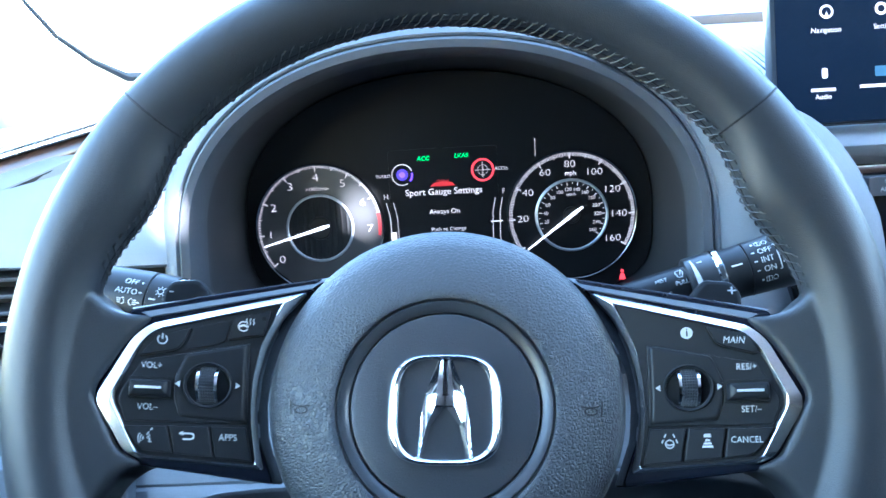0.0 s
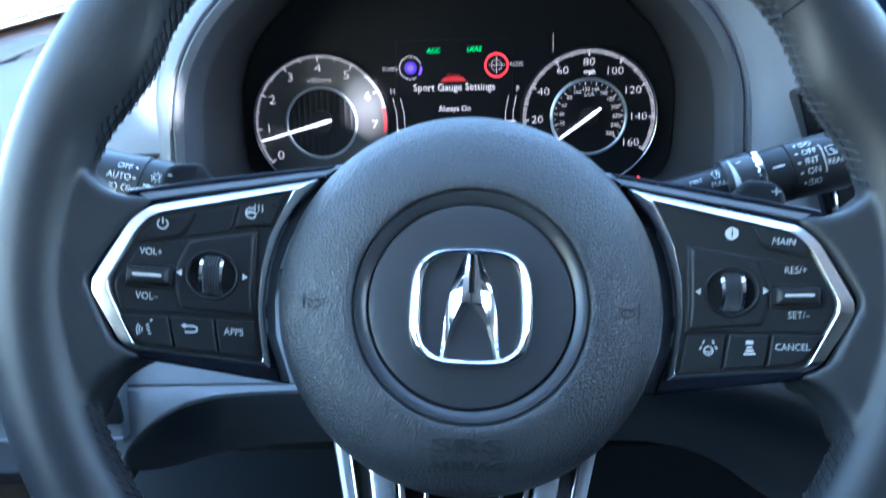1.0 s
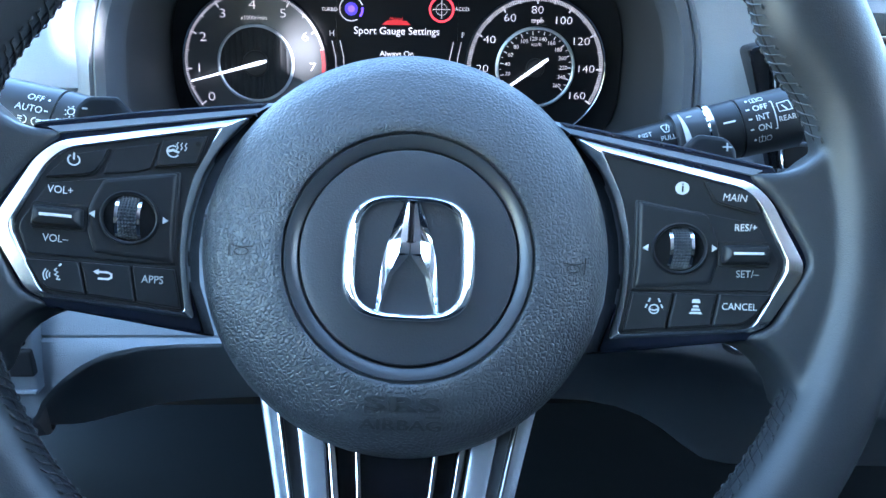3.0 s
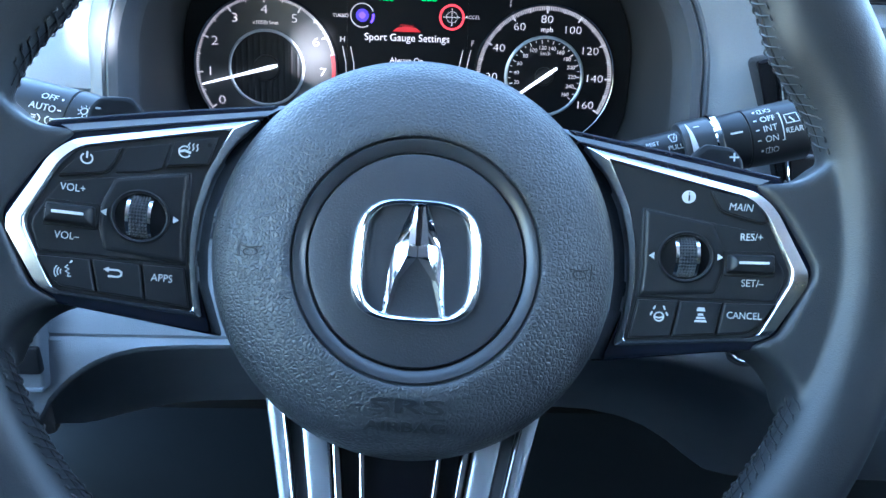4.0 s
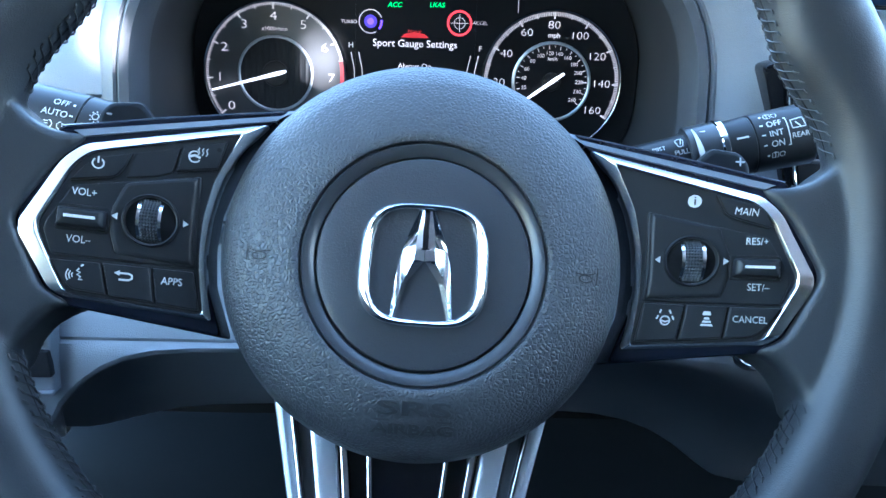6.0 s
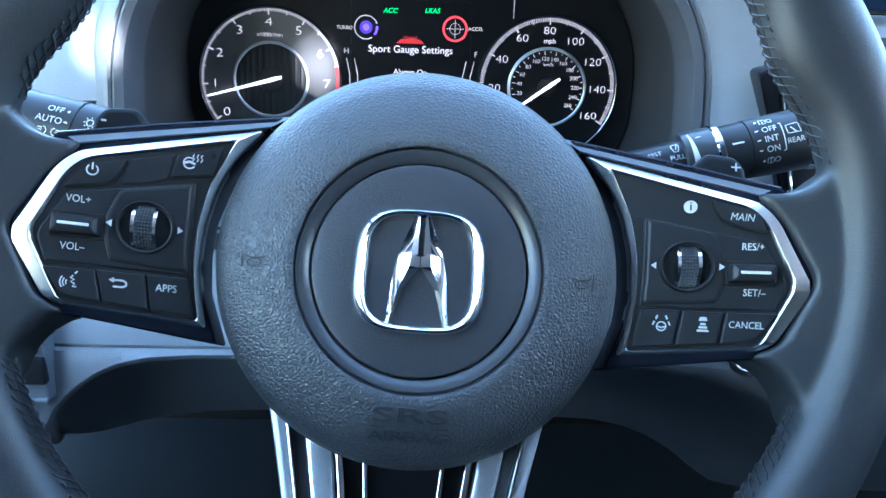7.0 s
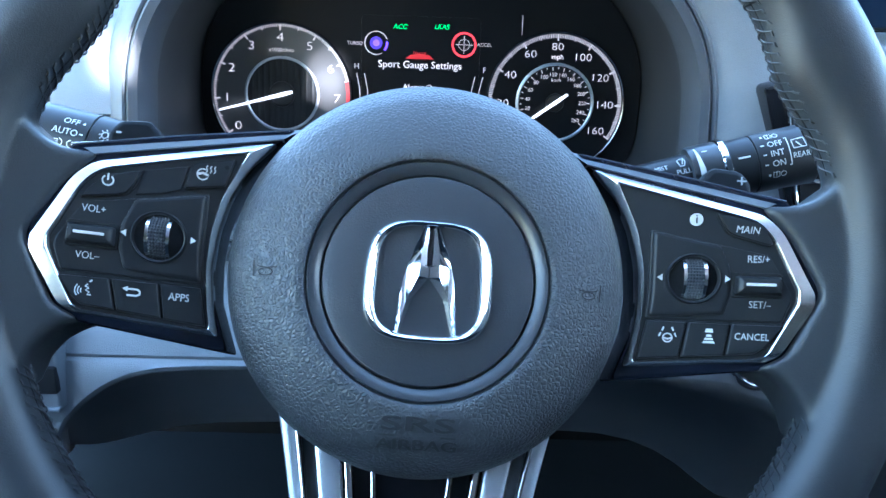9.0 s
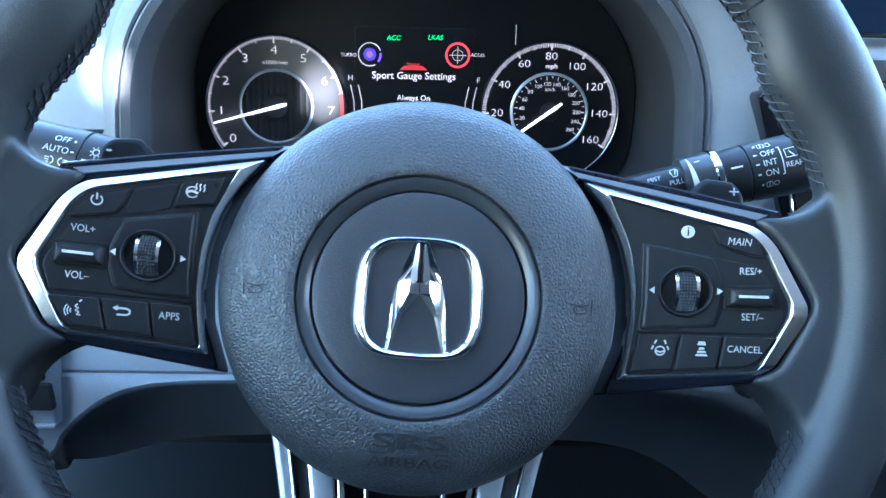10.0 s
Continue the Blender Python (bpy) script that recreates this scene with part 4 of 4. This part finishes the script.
def rocker(owner, s):
    cx, cy = s * 0.1216, -0.0066
    part("rocker_well", plate(rounded([(cx - 0.0086, cy - 0.0046), (cx + 0.0086, cy - 0.0046), (cx + 0.0085, cy + 0.0046), (cx - 0.0085, cy + 0.0046)], 0.0012), 0.000, 0.0031, 0.0003, POD), BLACK, owner)
    part("rocker", plate(rounded([(cx - 0.0077, cy - 0.0036), (cx + 0.0077, cy - 0.0036), (cx + 0.0075, cy + 0.0032), (cx - 0.0075, cy + 0.0032)], 0.0009), 0.002, 0.0068, 0.0022, POD), SWITCH, owner, "black rocker bar")
    part("rocker_line", plate(rounded([(cx - 0.0048, cy - 0.0006), (cx + 0.0050, cy - 0.0006), (cx + 0.0050, cy + 0.0004), (cx - 0.0048, cy + 0.0004)], 0.0003), 0.006, 0.0072, 0.0001, POD), PRINT, owner, "white line")


def key(owner, poly, s, h=0.0036, r=0.0007):
    p = rounded(poly, r)
    part("button_gap", plate(shrunk(p, -0.0004), -0.002, h - 0.0012, 0.0002, POD), BLACK, owner)
    return part("button", plate(shrunk(p, 0.00015), 0.0, h, 0.0005, POD), SWITCH, owner)


def pod(s, nm):
    body_out = rounded(side([(0.0560, 0.0452), (0.100, 0.0350), (0.1330, 0.0262), (0.1445, -0.0070), (0.1445, -0.0112), (0.1330, -0.0345), (0.1270, -0.0372), (0.0735, -0.0445), (0.0805, -0.0240), (0.0815, -0.0100), (0.0803, 0.0040), (0.0765, 0.0165), (0.0690, 0.0290)], s), 0.002, 3)
    p = part("switch_pod", plate(body_out, -0.022, -0.0012, 0.0016, POD), NAVY, wheel, "switch pod with chrome surround and black keys")
    rails = []
    for f, h in ((0.0, -0.004), (0.0, 0.0004), (0.25, -0.0004), (0.6, -0.0022), (0.85, -0.0044), (1.0, -0.0075), (1.0, -0.020)):
        rails.append([POD(s * (ul + (uu - ul) * f), vl + (vu - vl) * f, h) for ul, vl, uu, vu in [(0.0600 + 0.0645 * q / 14, 0.0396 - 0.0166 * q / 14, 0.0510 + 0.0835 * q / 14, 0.0475 - 0.0198 * q / 14) for q in range(15)]])
    part("top_cap", loft(rails, closed=False), CAP, p, "satin black cap along the spoke")
    part("chrome_surround", surround(rounded(side(OUT, s), CORNER), rounded(side(INN, s), CORNER)), SATIN_CHROME, p, "satin chrome surround")
    part("key_field", plate(rounded(side(INN, s), CORNER), -0.004, 0.0018, 0.0002, POD), SWITCH, p, "matt black key field")
    mid = [(0.0842, 0.0138), (0.1035, 0.0096), (0.1258, 0.0048), (0.1333, -0.0088), (0.1338, -0.0115), (0.1308, -0.0199), (0.0836, -0.0203), (0.0844, -0.0100)]
    part("middle_plate", plate(rounded(side(mid, s), 0.0012), 0.0, 0.0026, 0.0006, POD), SWITCH, p)
    island = [(0.0848, 0.0133), (0.1092, 0.0080), (0.1130, -0.0014), (0.1132, -0.0100), (0.1108, -0.0180), (0.0842, -0.0198), (0.0850, -0.0100)]
    part("roller_island", plate(rounded(side(island, s), 0.0015), 0.001, 0.0036, 0.0016, POD), SWITCH, p)
    knob(p, s)
    rocker(p, s)
    if s < 0:
        key(p, [(-0.1268, 0.0063), (-0.1246, 0.0094), (-0.1218, 0.0130), (-0.1184, 0.0157), (-0.1076, 0.0190), (-0.1096, 0.0134), (-0.1117, 0.0101), (-0.1141, 0.0089)], s)
        part("blank_plate", plate(rounded(side([(0.1064, 0.0194), (0.0920, 0.0233), (0.0942, 0.0138), (0.0990, 0.0118), (0.1094, 0.0098), (0.1084, 0.0134)], s), 0.0008), 0.0, 0.0024, 0.0005, POD), SWITCH, p)
        key(p, [(-0.0908, 0.0240), (-0.0760, 0.0280), (-0.0788, 0.0172), (-0.0928, 0.0144), (-0.0926, 0.0157)], s)
        part("legend", stroke(arc(-0.1180, 0.0133, 0.0018, 125, 415, 20), 0.0005, POD, 0.0042), PRINT, p)
        part("legend", patch([(-0.1183, 0.0134), (-0.1177, 0.0134), (-0.1177, 0.0158), (-0.1183, 0.0158)], POD, 0.0042), PRINT, p)
        hw = stroke(arc(-0.0868, 0.0205, 0.0020, 60, 330, 20), 0.0005, POD, 0.0042)
        stroke([(-0.0888, 0.0203), (-0.0868, 0.0210), (-0.0848, 0.0203)], 0.0009, POD, 0.0042, hw)
        for q in range(3):
            x = -0.0858 + 0.0014 * q
            stroke([(x, 0.0212), (x + 0.0005, 0.0222), (x, 0.0231), (x + 0.0005, 0.0240)], 0.0004, POD, 0.0042, hw)
        part("legend", hw, PRINT, p)
        part("indicator", patch(oval(-0.0787, 0.0243, 0.0008, k=14), POD, 0.0040), BLACK, p)
        text_on(p, "VOL+", 0.0043, -0.1216, 0.0025)
        text_on(p, "VOL–", 0.0043, -0.1222, -0.0143)
        key(p, [(-0.1308, -0.0217), (-0.1147, -0.0215), (-0.1120, -0.0327), (-0.1230, -0.0318), (-0.1266, -0.0286)], s)
        key(p, [(-0.1140, -0.0214), (-0.0986, -0.0215), (-0.0964, -0.0341), (-0.1113, -0.0329)], s)
        key(p, [(-0.0979, -0.0214), (-0.0841, -0.0214), (-0.0812, -0.0357), (-0.0957, -0.0343)], s)
        text_on(p, "APPS", 0.0045, -0.0909, -0.0260, 0.0041)
        bk = stroke([(-0.1088, -0.0246), (-0.1050, -0.0246), (-0.1040, -0.0252), (-0.1040, -0.0263), (-0.1050, -0.0269), (-0.1082, -0.0269)], 0.0007, POD, 0.0042)
        patch([(-0.1098, -0.0246), (-0.1080, -0.0236), (-0.1080, -0.0256)], POD, 0.0042, bk)
        part("legend", bk, PRINT, p)
        vo = stroke([(-0.1208, -0.0244), (-0.1216, -0.0252), (-0.1204, -0.0258), (-0.1214, -0.0266), (-0.1202, -0.0272), (-0.1208, -0.0282), (-0.1196, -0.0282)], 0.0005, POD, 0.0042)
        stroke([(-0.1203, -0.0236), (-0.1196, -0.0228)], 0.0006, POD, 0.0042, vo)
        for q in range(3):
            stroke(arc(-0.1218, -0.0268, 0.0012 + 0.0009 * q, 140, 220, 6), 0.0004, POD, 0.0042, vo)
        part("legend", vo, PRINT, p)
    else:
        key(p, [(0.1074, 0.0202), (0.1212, 0.0166), (0.1236, 0.0150), (0.1266, 0.0088), (0.1252, 0.0082), (0.1134, 0.0117), (0.1108, 0.0133), (0.1090, 0.0168)], s)
        text_on(p, "MAIN", 0.0045, 0.1174, 0.0138, 0.0040, turn=-4, slant=0.12)
        part("legend", patch(oval(0.1002, 0.0179, 0.0024, k=28), POD, 0.0022), PRINT, p, "white information disc")
        part("legend", letters("i", 0.0050, 0.1002, 0.0179, 0, POD, 0.0026, wide=1.3), SWITCH, p)
        text_on(p, "RES/+", 0.0043, 0.1216, 0.0030)
        text_on(p, "SET/–", 0.0043, 0.1226, -0.0138)
        key(p, [(0.0841, -0.0208), (0.0983, -0.0209), (0.0961, -0.0343), (0.0814, -0.0357)], s)
        key(p, [(0.0990, -0.0209), (0.1131, -0.0210), (0.1112, -0.0329), (0.0968, -0.0342)], s)
        key(p, [(0.1138, -0.0210), (0.1308, -0.0208), (0.1252, -0.0292), (0.1216, -0.0318), (0.1119, -0.0329)], s)
        text_on(p, "CANCEL", 0.0041, 0.1202, -0.0257, 0.0042)
        lk = stroke(arc(0.0916, -0.0272, 0.0016, 0, 360, 20)[:-1], 0.0005, POD, 0.0042, closed=True)
        stroke([(0.0901, -0.0272), (0.0916, -0.0277), (0.0931, -0.0272)], 0.0006, POD, 0.0042, lk)
        for e in (-1, 1):
            for q in (0, 1):
                x0, y0 = 0.0916 + e * (0.0030 - 0.0010 * q), -0.0268 + 0.0022 * q
                stroke([(x0, y0), (x0 - e * 0.0006, y0 + 0.0014)], 0.0006, POD, 0.0042, lk)
        part("legend", lk, PRINT, p)
        cf = patch([(0.1043, -0.0246), (0.1073, -0.0246), (0.1069, -0.0232), (0.1047, -0.0232)], POD, 0.0042)
        for q, w in ((0, 0.0010), (1, 0.0016), (2, 0.0022)):
            patch([(0.1058 - w, -0.0262 - 0.0012 * q), (0.1058 + w, -0.0262 - 0.0012 * q), (0.1058 + w * 0.8, -0.0254 - 0.0012 * q), (0.1058 - w * 0.8, -0.0254 - 0.0012 * q)], POD, 0.0042, cf)
        part("legend", cf, PRINT, p)
    # shift paddle behind the spoke
    pad = rounded([(s * 0.110, 0.0300), (s * 0.1345, 0.0300), (s * 0.1340, 0.0425), (s * 0.1300, 0.0478), (s * 0.1180, 0.0490), (s * 0.1125, 0.0430)], 0.0022)
    pd = part("shift_paddle", plate(pad, -0.026, -0.018, 0.0022, lambda u, v, h: (u, v, h + 0.12 * (abs(u) - 0.12))), SWITCH, wheel, "black shift paddle")
    part("legend", letters("+" if s > 0 else "-", 0.0075, s * 0.1296, 0.0428, 0, lambda u, v, h: (u, v, h + 0.12 * (abs(u) - 0.12)), -0.0177, wide=1.1), PRINT, pd)


pod(-1, "left")
pod(1, "right")

# forked lower spoke
LOWN = -0.010
ARM = material("polished_silver", (0.50, 0.53, 0.58), 0.26, 0.7, mottled=0.04)
fork = part("lower_spoke", plate(rounded([(-0.030, -0.060), (0.030, -0.060), (0.021, -0.158), (-0.021, -0.158)], 0.003), -0.034, LOWN - 0.006, 0.002), GLOSS, wheel, "forked lower spoke in black and silver")


def strip(top, bottom, h0, h1, mat, name, label, bevel=0.0006, crown=0.0):
    """A tapering bar between two level pairs (x from, x to) down the lower spoke."""
    (a, b, va), (c, d, vb) = top, bottom
    loops = []
    for q in range(13):
        t = q / 12
        x0, x1, v = a + (c - a) * t, b + (d - b) * t, va + (vb - va) * t
        sg, lift = (1 if x1 > x0 else -1), 0.011 * t * t
        w = min(bevel, abs(x1 - x0) * 0.4)
        loops.append([(x0, v, h0), (x0, v, h1 - w + lift), (x0 + sg * w * 0.3, v, h1 - w * 0.3 + lift), (x0 + sg * w, v, h1 + lift), ((x0 + x1) / 2, v, h1 - crown + lift), (x1 - sg * w, v, h1 + lift), (x1 - sg * w * 0.3, v, h1 - w * 0.3 + lift), (x1, v, h1 - w + lift), (x1, v, h0)])
    return part(name, loft(loops, True, True, True), mat, fork, label)


for s in (1, -1):
    strip((s * 0.0556, s * 0.0490, -0.055), (s * 0.0310, s * 0.0276, -0.160), -0.034, LOWN - 0.002, SILVER, "outer_arm", "silver outer arm", 0.003)
    strip((s * 0.0490, s * 0.0476, -0.055), (s * 0.0276, s * 0.0266, -0.160), -0.030, LOWN + 0.0008, CHROME, "edge_line", "bright chrome edge")
    strip((s * 0.0476, s * 0.0424, -0.055), (s * 0.0266, s * 0.0232, -0.160), -0.034, LOWN - 0.0035, SATIN, "dark_face", "dark flank of the arm", 0.001)
    strip((s * 0.0424, s * 0.0312, -0.055), (s * 0.0232, s * 0.0164, -0.160), -0.034, LOWN - 0.0012, ARM, "inner_arm", "satin chrome inner arm", 0.0022, 0.0003)
    strip((s * 0.0292, s * 0.0264, -0.060), (s * 0.0156, s * 0.0130, -0.160), -0.030, LOWN - 0.0015, CHROME, "chrome_bar", "chrome bar")
    strip((s * 0.0172, s * 0.0152, -0.070), (s * 0.0092, s * 0.0072, -0.160), -0.030, LOWN - 0.003, CHROME, "thin_bar", "thin chrome bar")

# ---- column and stalks ----
column = root("steering_column", WHEEL @ Matrix.Translation((0, 0, -0.08)), "black steering column shroud behind the wheel", "steering column")
sec = lambda k, n: [(p[0], p[1] - 0.012, n) for p in oval(0, 0, 0.060 * k, 0.046 * k, 48, 3.0)]
part("shroud", loft([sec(0.80, 0.006), sec(0.96, 0.002), sec(1.0, -0.02), sec(1.06, -0.15), sec(1.1, -0.20)], True, True, True), DASH_DARK, column, "charcoal column shroud")


def stalk(nm, a0, a1, label):
    """An Empty at the column end of a control stalk; x along the stalk, z to the driver."""
    p0, p1 = Vector(a0), Vector(a1)
    x = (p1 - p0).normalized()
    z = (Vector((0, 0, 1)) - x * x.z).normalized()
    y = z.cross(x)
    m = Matrix((x, y, z)).transposed().to_4x4()
    m.translation = p0
    return root(nm, WHEEL @ m, label, "control stalk"), (p1 - p0).length


def barrel(owner, nm, prof, mat, label=""):
    """A turned part along the stalk; prof: (distance along, radius)."""
    k = 48
    bm = loft([[(d, r * math.cos(q), r * math.sin(q)) for q in (2 * math.pi * j / k for j in range(k))] for d, r in prof], True, True, True)
    return part(nm, bm, mat, owner, label)


def ROUND(r):
    return lambda u, v, h: (u, (r + h) * math.sin(v / r), (r + h) * math.cos(v / r))


wiper, ln = stalk("wiper_stalk", (0.085, 0.0460, -0.0625), (0.1755, 0.0702, -0.0530), "black wiper control stalk with white markings")
barrel(wiper, "stem", [(-0.02, 0.009), (0.0, 0.0095), (0.036, 0.0108), (0.0375, 0.0108)], SWITCH, "black stem")
barrel(wiper, "collar", [(0.0365, 0.0108), (0.0370, 0.0132), (0.0382, 0.0137), (0.0505, 0.0139), (0.0512, 0.0134)], SATIN, "satin black collar")
barrel(wiper, "ring", [(0.0506, 0.0128), (0.0508, 0.0140), (0.0514, 0.0145), (0.0537, 0.0145), (0.0544, 0.0138)], CHROME, "chrome ring")
barrel(wiper, "sleeve", [(0.0540, 0.0128), (0.0544, 0.0130), (0.0660, 0.0135), (0.0664, 0.0132)], SWITCH, "black sleeve")
barrel(wiper, "end_cap", [(0.0666, 0.0130), (0.0670, 0.0136), (0.0925, 0.0142), (0.0938, 0.0136), (0.0942, 0.0110)], SWITCH, "black turning end")
R1 = ROUND(0.0140)
for w, d, v, sz in (("OFF", 0.0752, 0.0046, 0.0040), ("INT", 0.0752, 0.0000, 0.0040), ("ON", 0.0752, -0.0046, 0.0040), ("REAR", 0.0858, -0.0026, 0.0034)):
    part("legend", letters(w, sz, d, v, 0, R1, 0.0003), PRINT, wiper)
for v in (0.0046, 0.0, -0.0046):
    part("legend", patch([(0.0686, v - 0.0003), (0.0702, v - 0.0003), (0.0702, v + 0.0003), (0.0686, v + 0.0003)], R1, 0.0003), PRINT, wiper)
br = stroke([(0.0798, 0.0066), (0.0808, 0.0066), (0.0808, -0.0062), (0.0798, -0.0062)], 0.0005, R1, 0.0003)
stroke([(0.0828, 0.0008), (0.0888, 0.0008), (0.0882, 0.0052), (0.0826, 0.0048)], 0.0004, R1, 0.0003, br, True)
stroke([(0.0846, 0.0036), (0.0866, 0.0010)], 0.0006, R1, 0.0003, br)
part("legend", br, PRINT, wiper, "white bracket and rear window symbol")
for v in (0.0096, -0.0096):
    wsh = stroke([(0.0722, v - 0.0014), (0.0750, v - 0.0014), (0.0750, v + 0.0010), (0.0722, v + 0.0010)], 0.0003, R1, 0.0003, closed=True)
    stroke([(0.0736, v - 0.0014), (0.0736, v + 0.0016)], 0.0003, R1, 0.0003, wsh)
    stroke(arc(0.0768, v - 0.0002, 0.0012, 0, 360, 12)[:-1], 0.0003, R1, 0.0003, wsh, True)
    patch(oval(0.0705, v, 0.0006, k=10), R1, 0.0003, wsh)
    part("legend", wsh, PRINT, wiper)
R2 = ROUND(0.0135)
part("legend", patch([(0.0575, 0.0006), (0.0630, 0.0006), (0.0630, 0.0014), (0.0575, 0.0014)], R2, 0.0003), PRINT, wiper)
R3 = ROUND(0.0139)
part("legend", loft([[R3(0.0394, v, 0.0003), R3(0.0398 + 0.0036 * (0.5 - v / 0.024) ** 0.8, v, 0.0002)] for v in spread(-0.012, 0.0115, 12)], closed=False), PRINT, wiper, "white tapering scale")
part("legend", patch([(0.0425, 0.0080), (0.0450, 0.0080), (0.0450, 0.0086), (0.0425, 0.0086)], R3, 0.0002), PRINT, wiper)
R4 = ROUND(0.0107)
part("legend", letters("MIST", 0.0030, 0.0232, 0.0040, 0, R4, 0.0004), PRINT, wiper)
part("legend", letters("PULL", 0.0032, 0.0330, 0.0006, 0, R4, 0.0004), PRINT, wiper)
part("legend", letters("OFF", 0.0030, 0.0240, -0.0036, 0, R4, 0.0004), PRINT, wiper)
ws = stroke(arc(0.0330, 0.0052, 0.0024, 40, 140, 8), 0.0004, R4, 0.0004)
stroke([(0.0311, 0.0066), (0.0320, 0.0034), (0.0340, 0.0034), (0.0349, 0.0066)], 0.0004, R4, 0.0004, ws)
stroke([(0.0330, 0.0044), (0.0344, 0.0080)], 0.0004, R4, 0.0004, ws)
part("legend", ws, PRINT, wiper)

light, ln2 = stalk("light_stalk", (-0.190, 0.0535, -0.0690), (-0.108, 0.0400, -0.0655), "black lighting control stalk with white markings")
barrel(light, "end_cap", [(-0.006, 0.012), (-0.0045, 0.0155), (0.0, 0.0162), (0.0345, 0.0160), (0.0350, 0.0154)], SWITCH, "black turning end")
barrel(light, "sleeve", [(0.0352, 0.0154), (0.0356, 0.0159), (0.0480, 0.0154), (0.0490, 0.0142)], SWITCH, "black sleeve")
barrel(light, "ring", [(0.0488, 0.0140), (0.0490, 0.0152), (0.0505, 0.0152), (0.0510, 0.0142)], CHROME, "chrome ring")
barrel(light, "stem", [(0.0508, 0.0105), (0.0560, 0.0100), (0.10, 0.0085)], SWITCH, "black stem")
R5 = ROUND(0.0162)
part("legend", letters("OFF", 0.0043, 0.0262, 0.0066, 0, R5, 0.0003), PRINT, light)
part("legend", letters("AUTO", 0.0043, 0.0250, 0.0012, 0, R5, 0.0003), PRINT, light)
part("legend", patch(oval(0.0322, 0.0066, 0.0006, k=12), R5, 0.0003), PRINT, light)
part("legend", patch([(0.0318, 0.0009), (0.0334, 0.0009), (0.0334, 0.0015), (0.0318, 0.0015)], R5, 0.0003), PRINT, light)
li = bmesh.new()
for x0, e in ((0.0235, 1), (0.0290, -1)):
    stroke(arc(x0, -0.0040, 0.0016, -90 if e > 0 else 90, 90 if e > 0 else 270, 10), 0.0004, R5, 0.0003, li)
    for q in (-0.001, 0.0, 0.001):
        stroke([(x0 - e * 0.0004, -0.0040 + q), (x0 - e * 0.0024, -0.0040 + q)], 0.0004, R5, 0.0003, li)
stroke([(0.0316, -0.0040), (0.0332, -0.0040)], 0.0005, R5, 0.0003, li)
part("legend", li, PRINT, light, "white lamp symbols")
R6 = ROUND(0.0158)
lb = stroke(arc(0.0428, 0.0036, 0.0015, 0, 360, 14)[:-1], 0.0004, R6, 0.0004, closed=True)
for q in range(8):
    c, s_ = math.cos(q * math.pi / 4), math.sin(q * math.pi / 4)
    stroke([(0.0428 + 0.0021 * c, 0.0036 + 0.0021 * s_), (0.0428 + 0.0029 * c, 0.0036 + 0.0029 * s_)], 0.0004, R6, 0.0004, lb)
stroke([(0.0375, -0.0010), (0.0410, -0.0010)], 0.0007, R6, 0.0004, lb)
part("legend", lb, PRINT, light, "white bulb symbol")

# ---- outside ----
arm = tagged(part("windscreen_wiper", tube([(-0.530, 0.55, 1.345), (-0.500, 0.585, 1.303), (-0.4792, 0.62, 1.2657), (-0.4649, 0.66, 1.2281), (-0.4423, 0.70, 1.2003), (-0.4188, 0.74, 1.182), (-0.380, 0.78, 1.182), (-0.25, 0.83, 1.178), (0.1, 0.87, 1.174)], [0.0016, 0.0018, 0.0022, 0.003, 0.004, 0.006, 0.008, 0.009, 0.009], 8), RUBBER), "dark wiper arm lying along the foot of the windscreen", "wiper")
tagged(part("cowl_strip", block(0.10, 1.25, 0.93, 0.97, 1.208, 1.2325, 0.005), RUBBER), "black strip along the foot of the windscreen", "trim")
bonnet = tagged(part("bonnet", sheet(lambda x, t: (x, 0.97 + 1.0 * t, 1.155 - 0.10 * t * t - 0.06 * ((x - 0.35) / 0.9) ** 2), spread(-0.55, 1.25, 20), spread(0, 1, 10)), PAINT), "white painted car bonnet beyond the windscreen", "bonnet")
house = root("house", pose(9.0, 28.0, 0.0), "far beige building in hazy sunlight", "building")
part("wall", block(-9, 9, -4, 4, 0, 3.0, 0.05), BUILDING, house)
part("roof", loft([[(-9.4, -4.4, 3.0), (9.4, -4.4, 3.0), (9.4, 4.4, 3.0), (-9.4, 4.4, 3.0)], [(-8, -0.3, 4.4), (8, -0.3, 4.4), (8, 0.3, 4.4), (-8, 0.3, 4.4)]], True, True, True), DASH, house)
for i in range(6):
    part("window", block(-7.5 + 2.6 * i, -6.3 + 2.6 * i, -4.05, -3.98, 1.0, 2.2, 0.02), GLOSS, house)
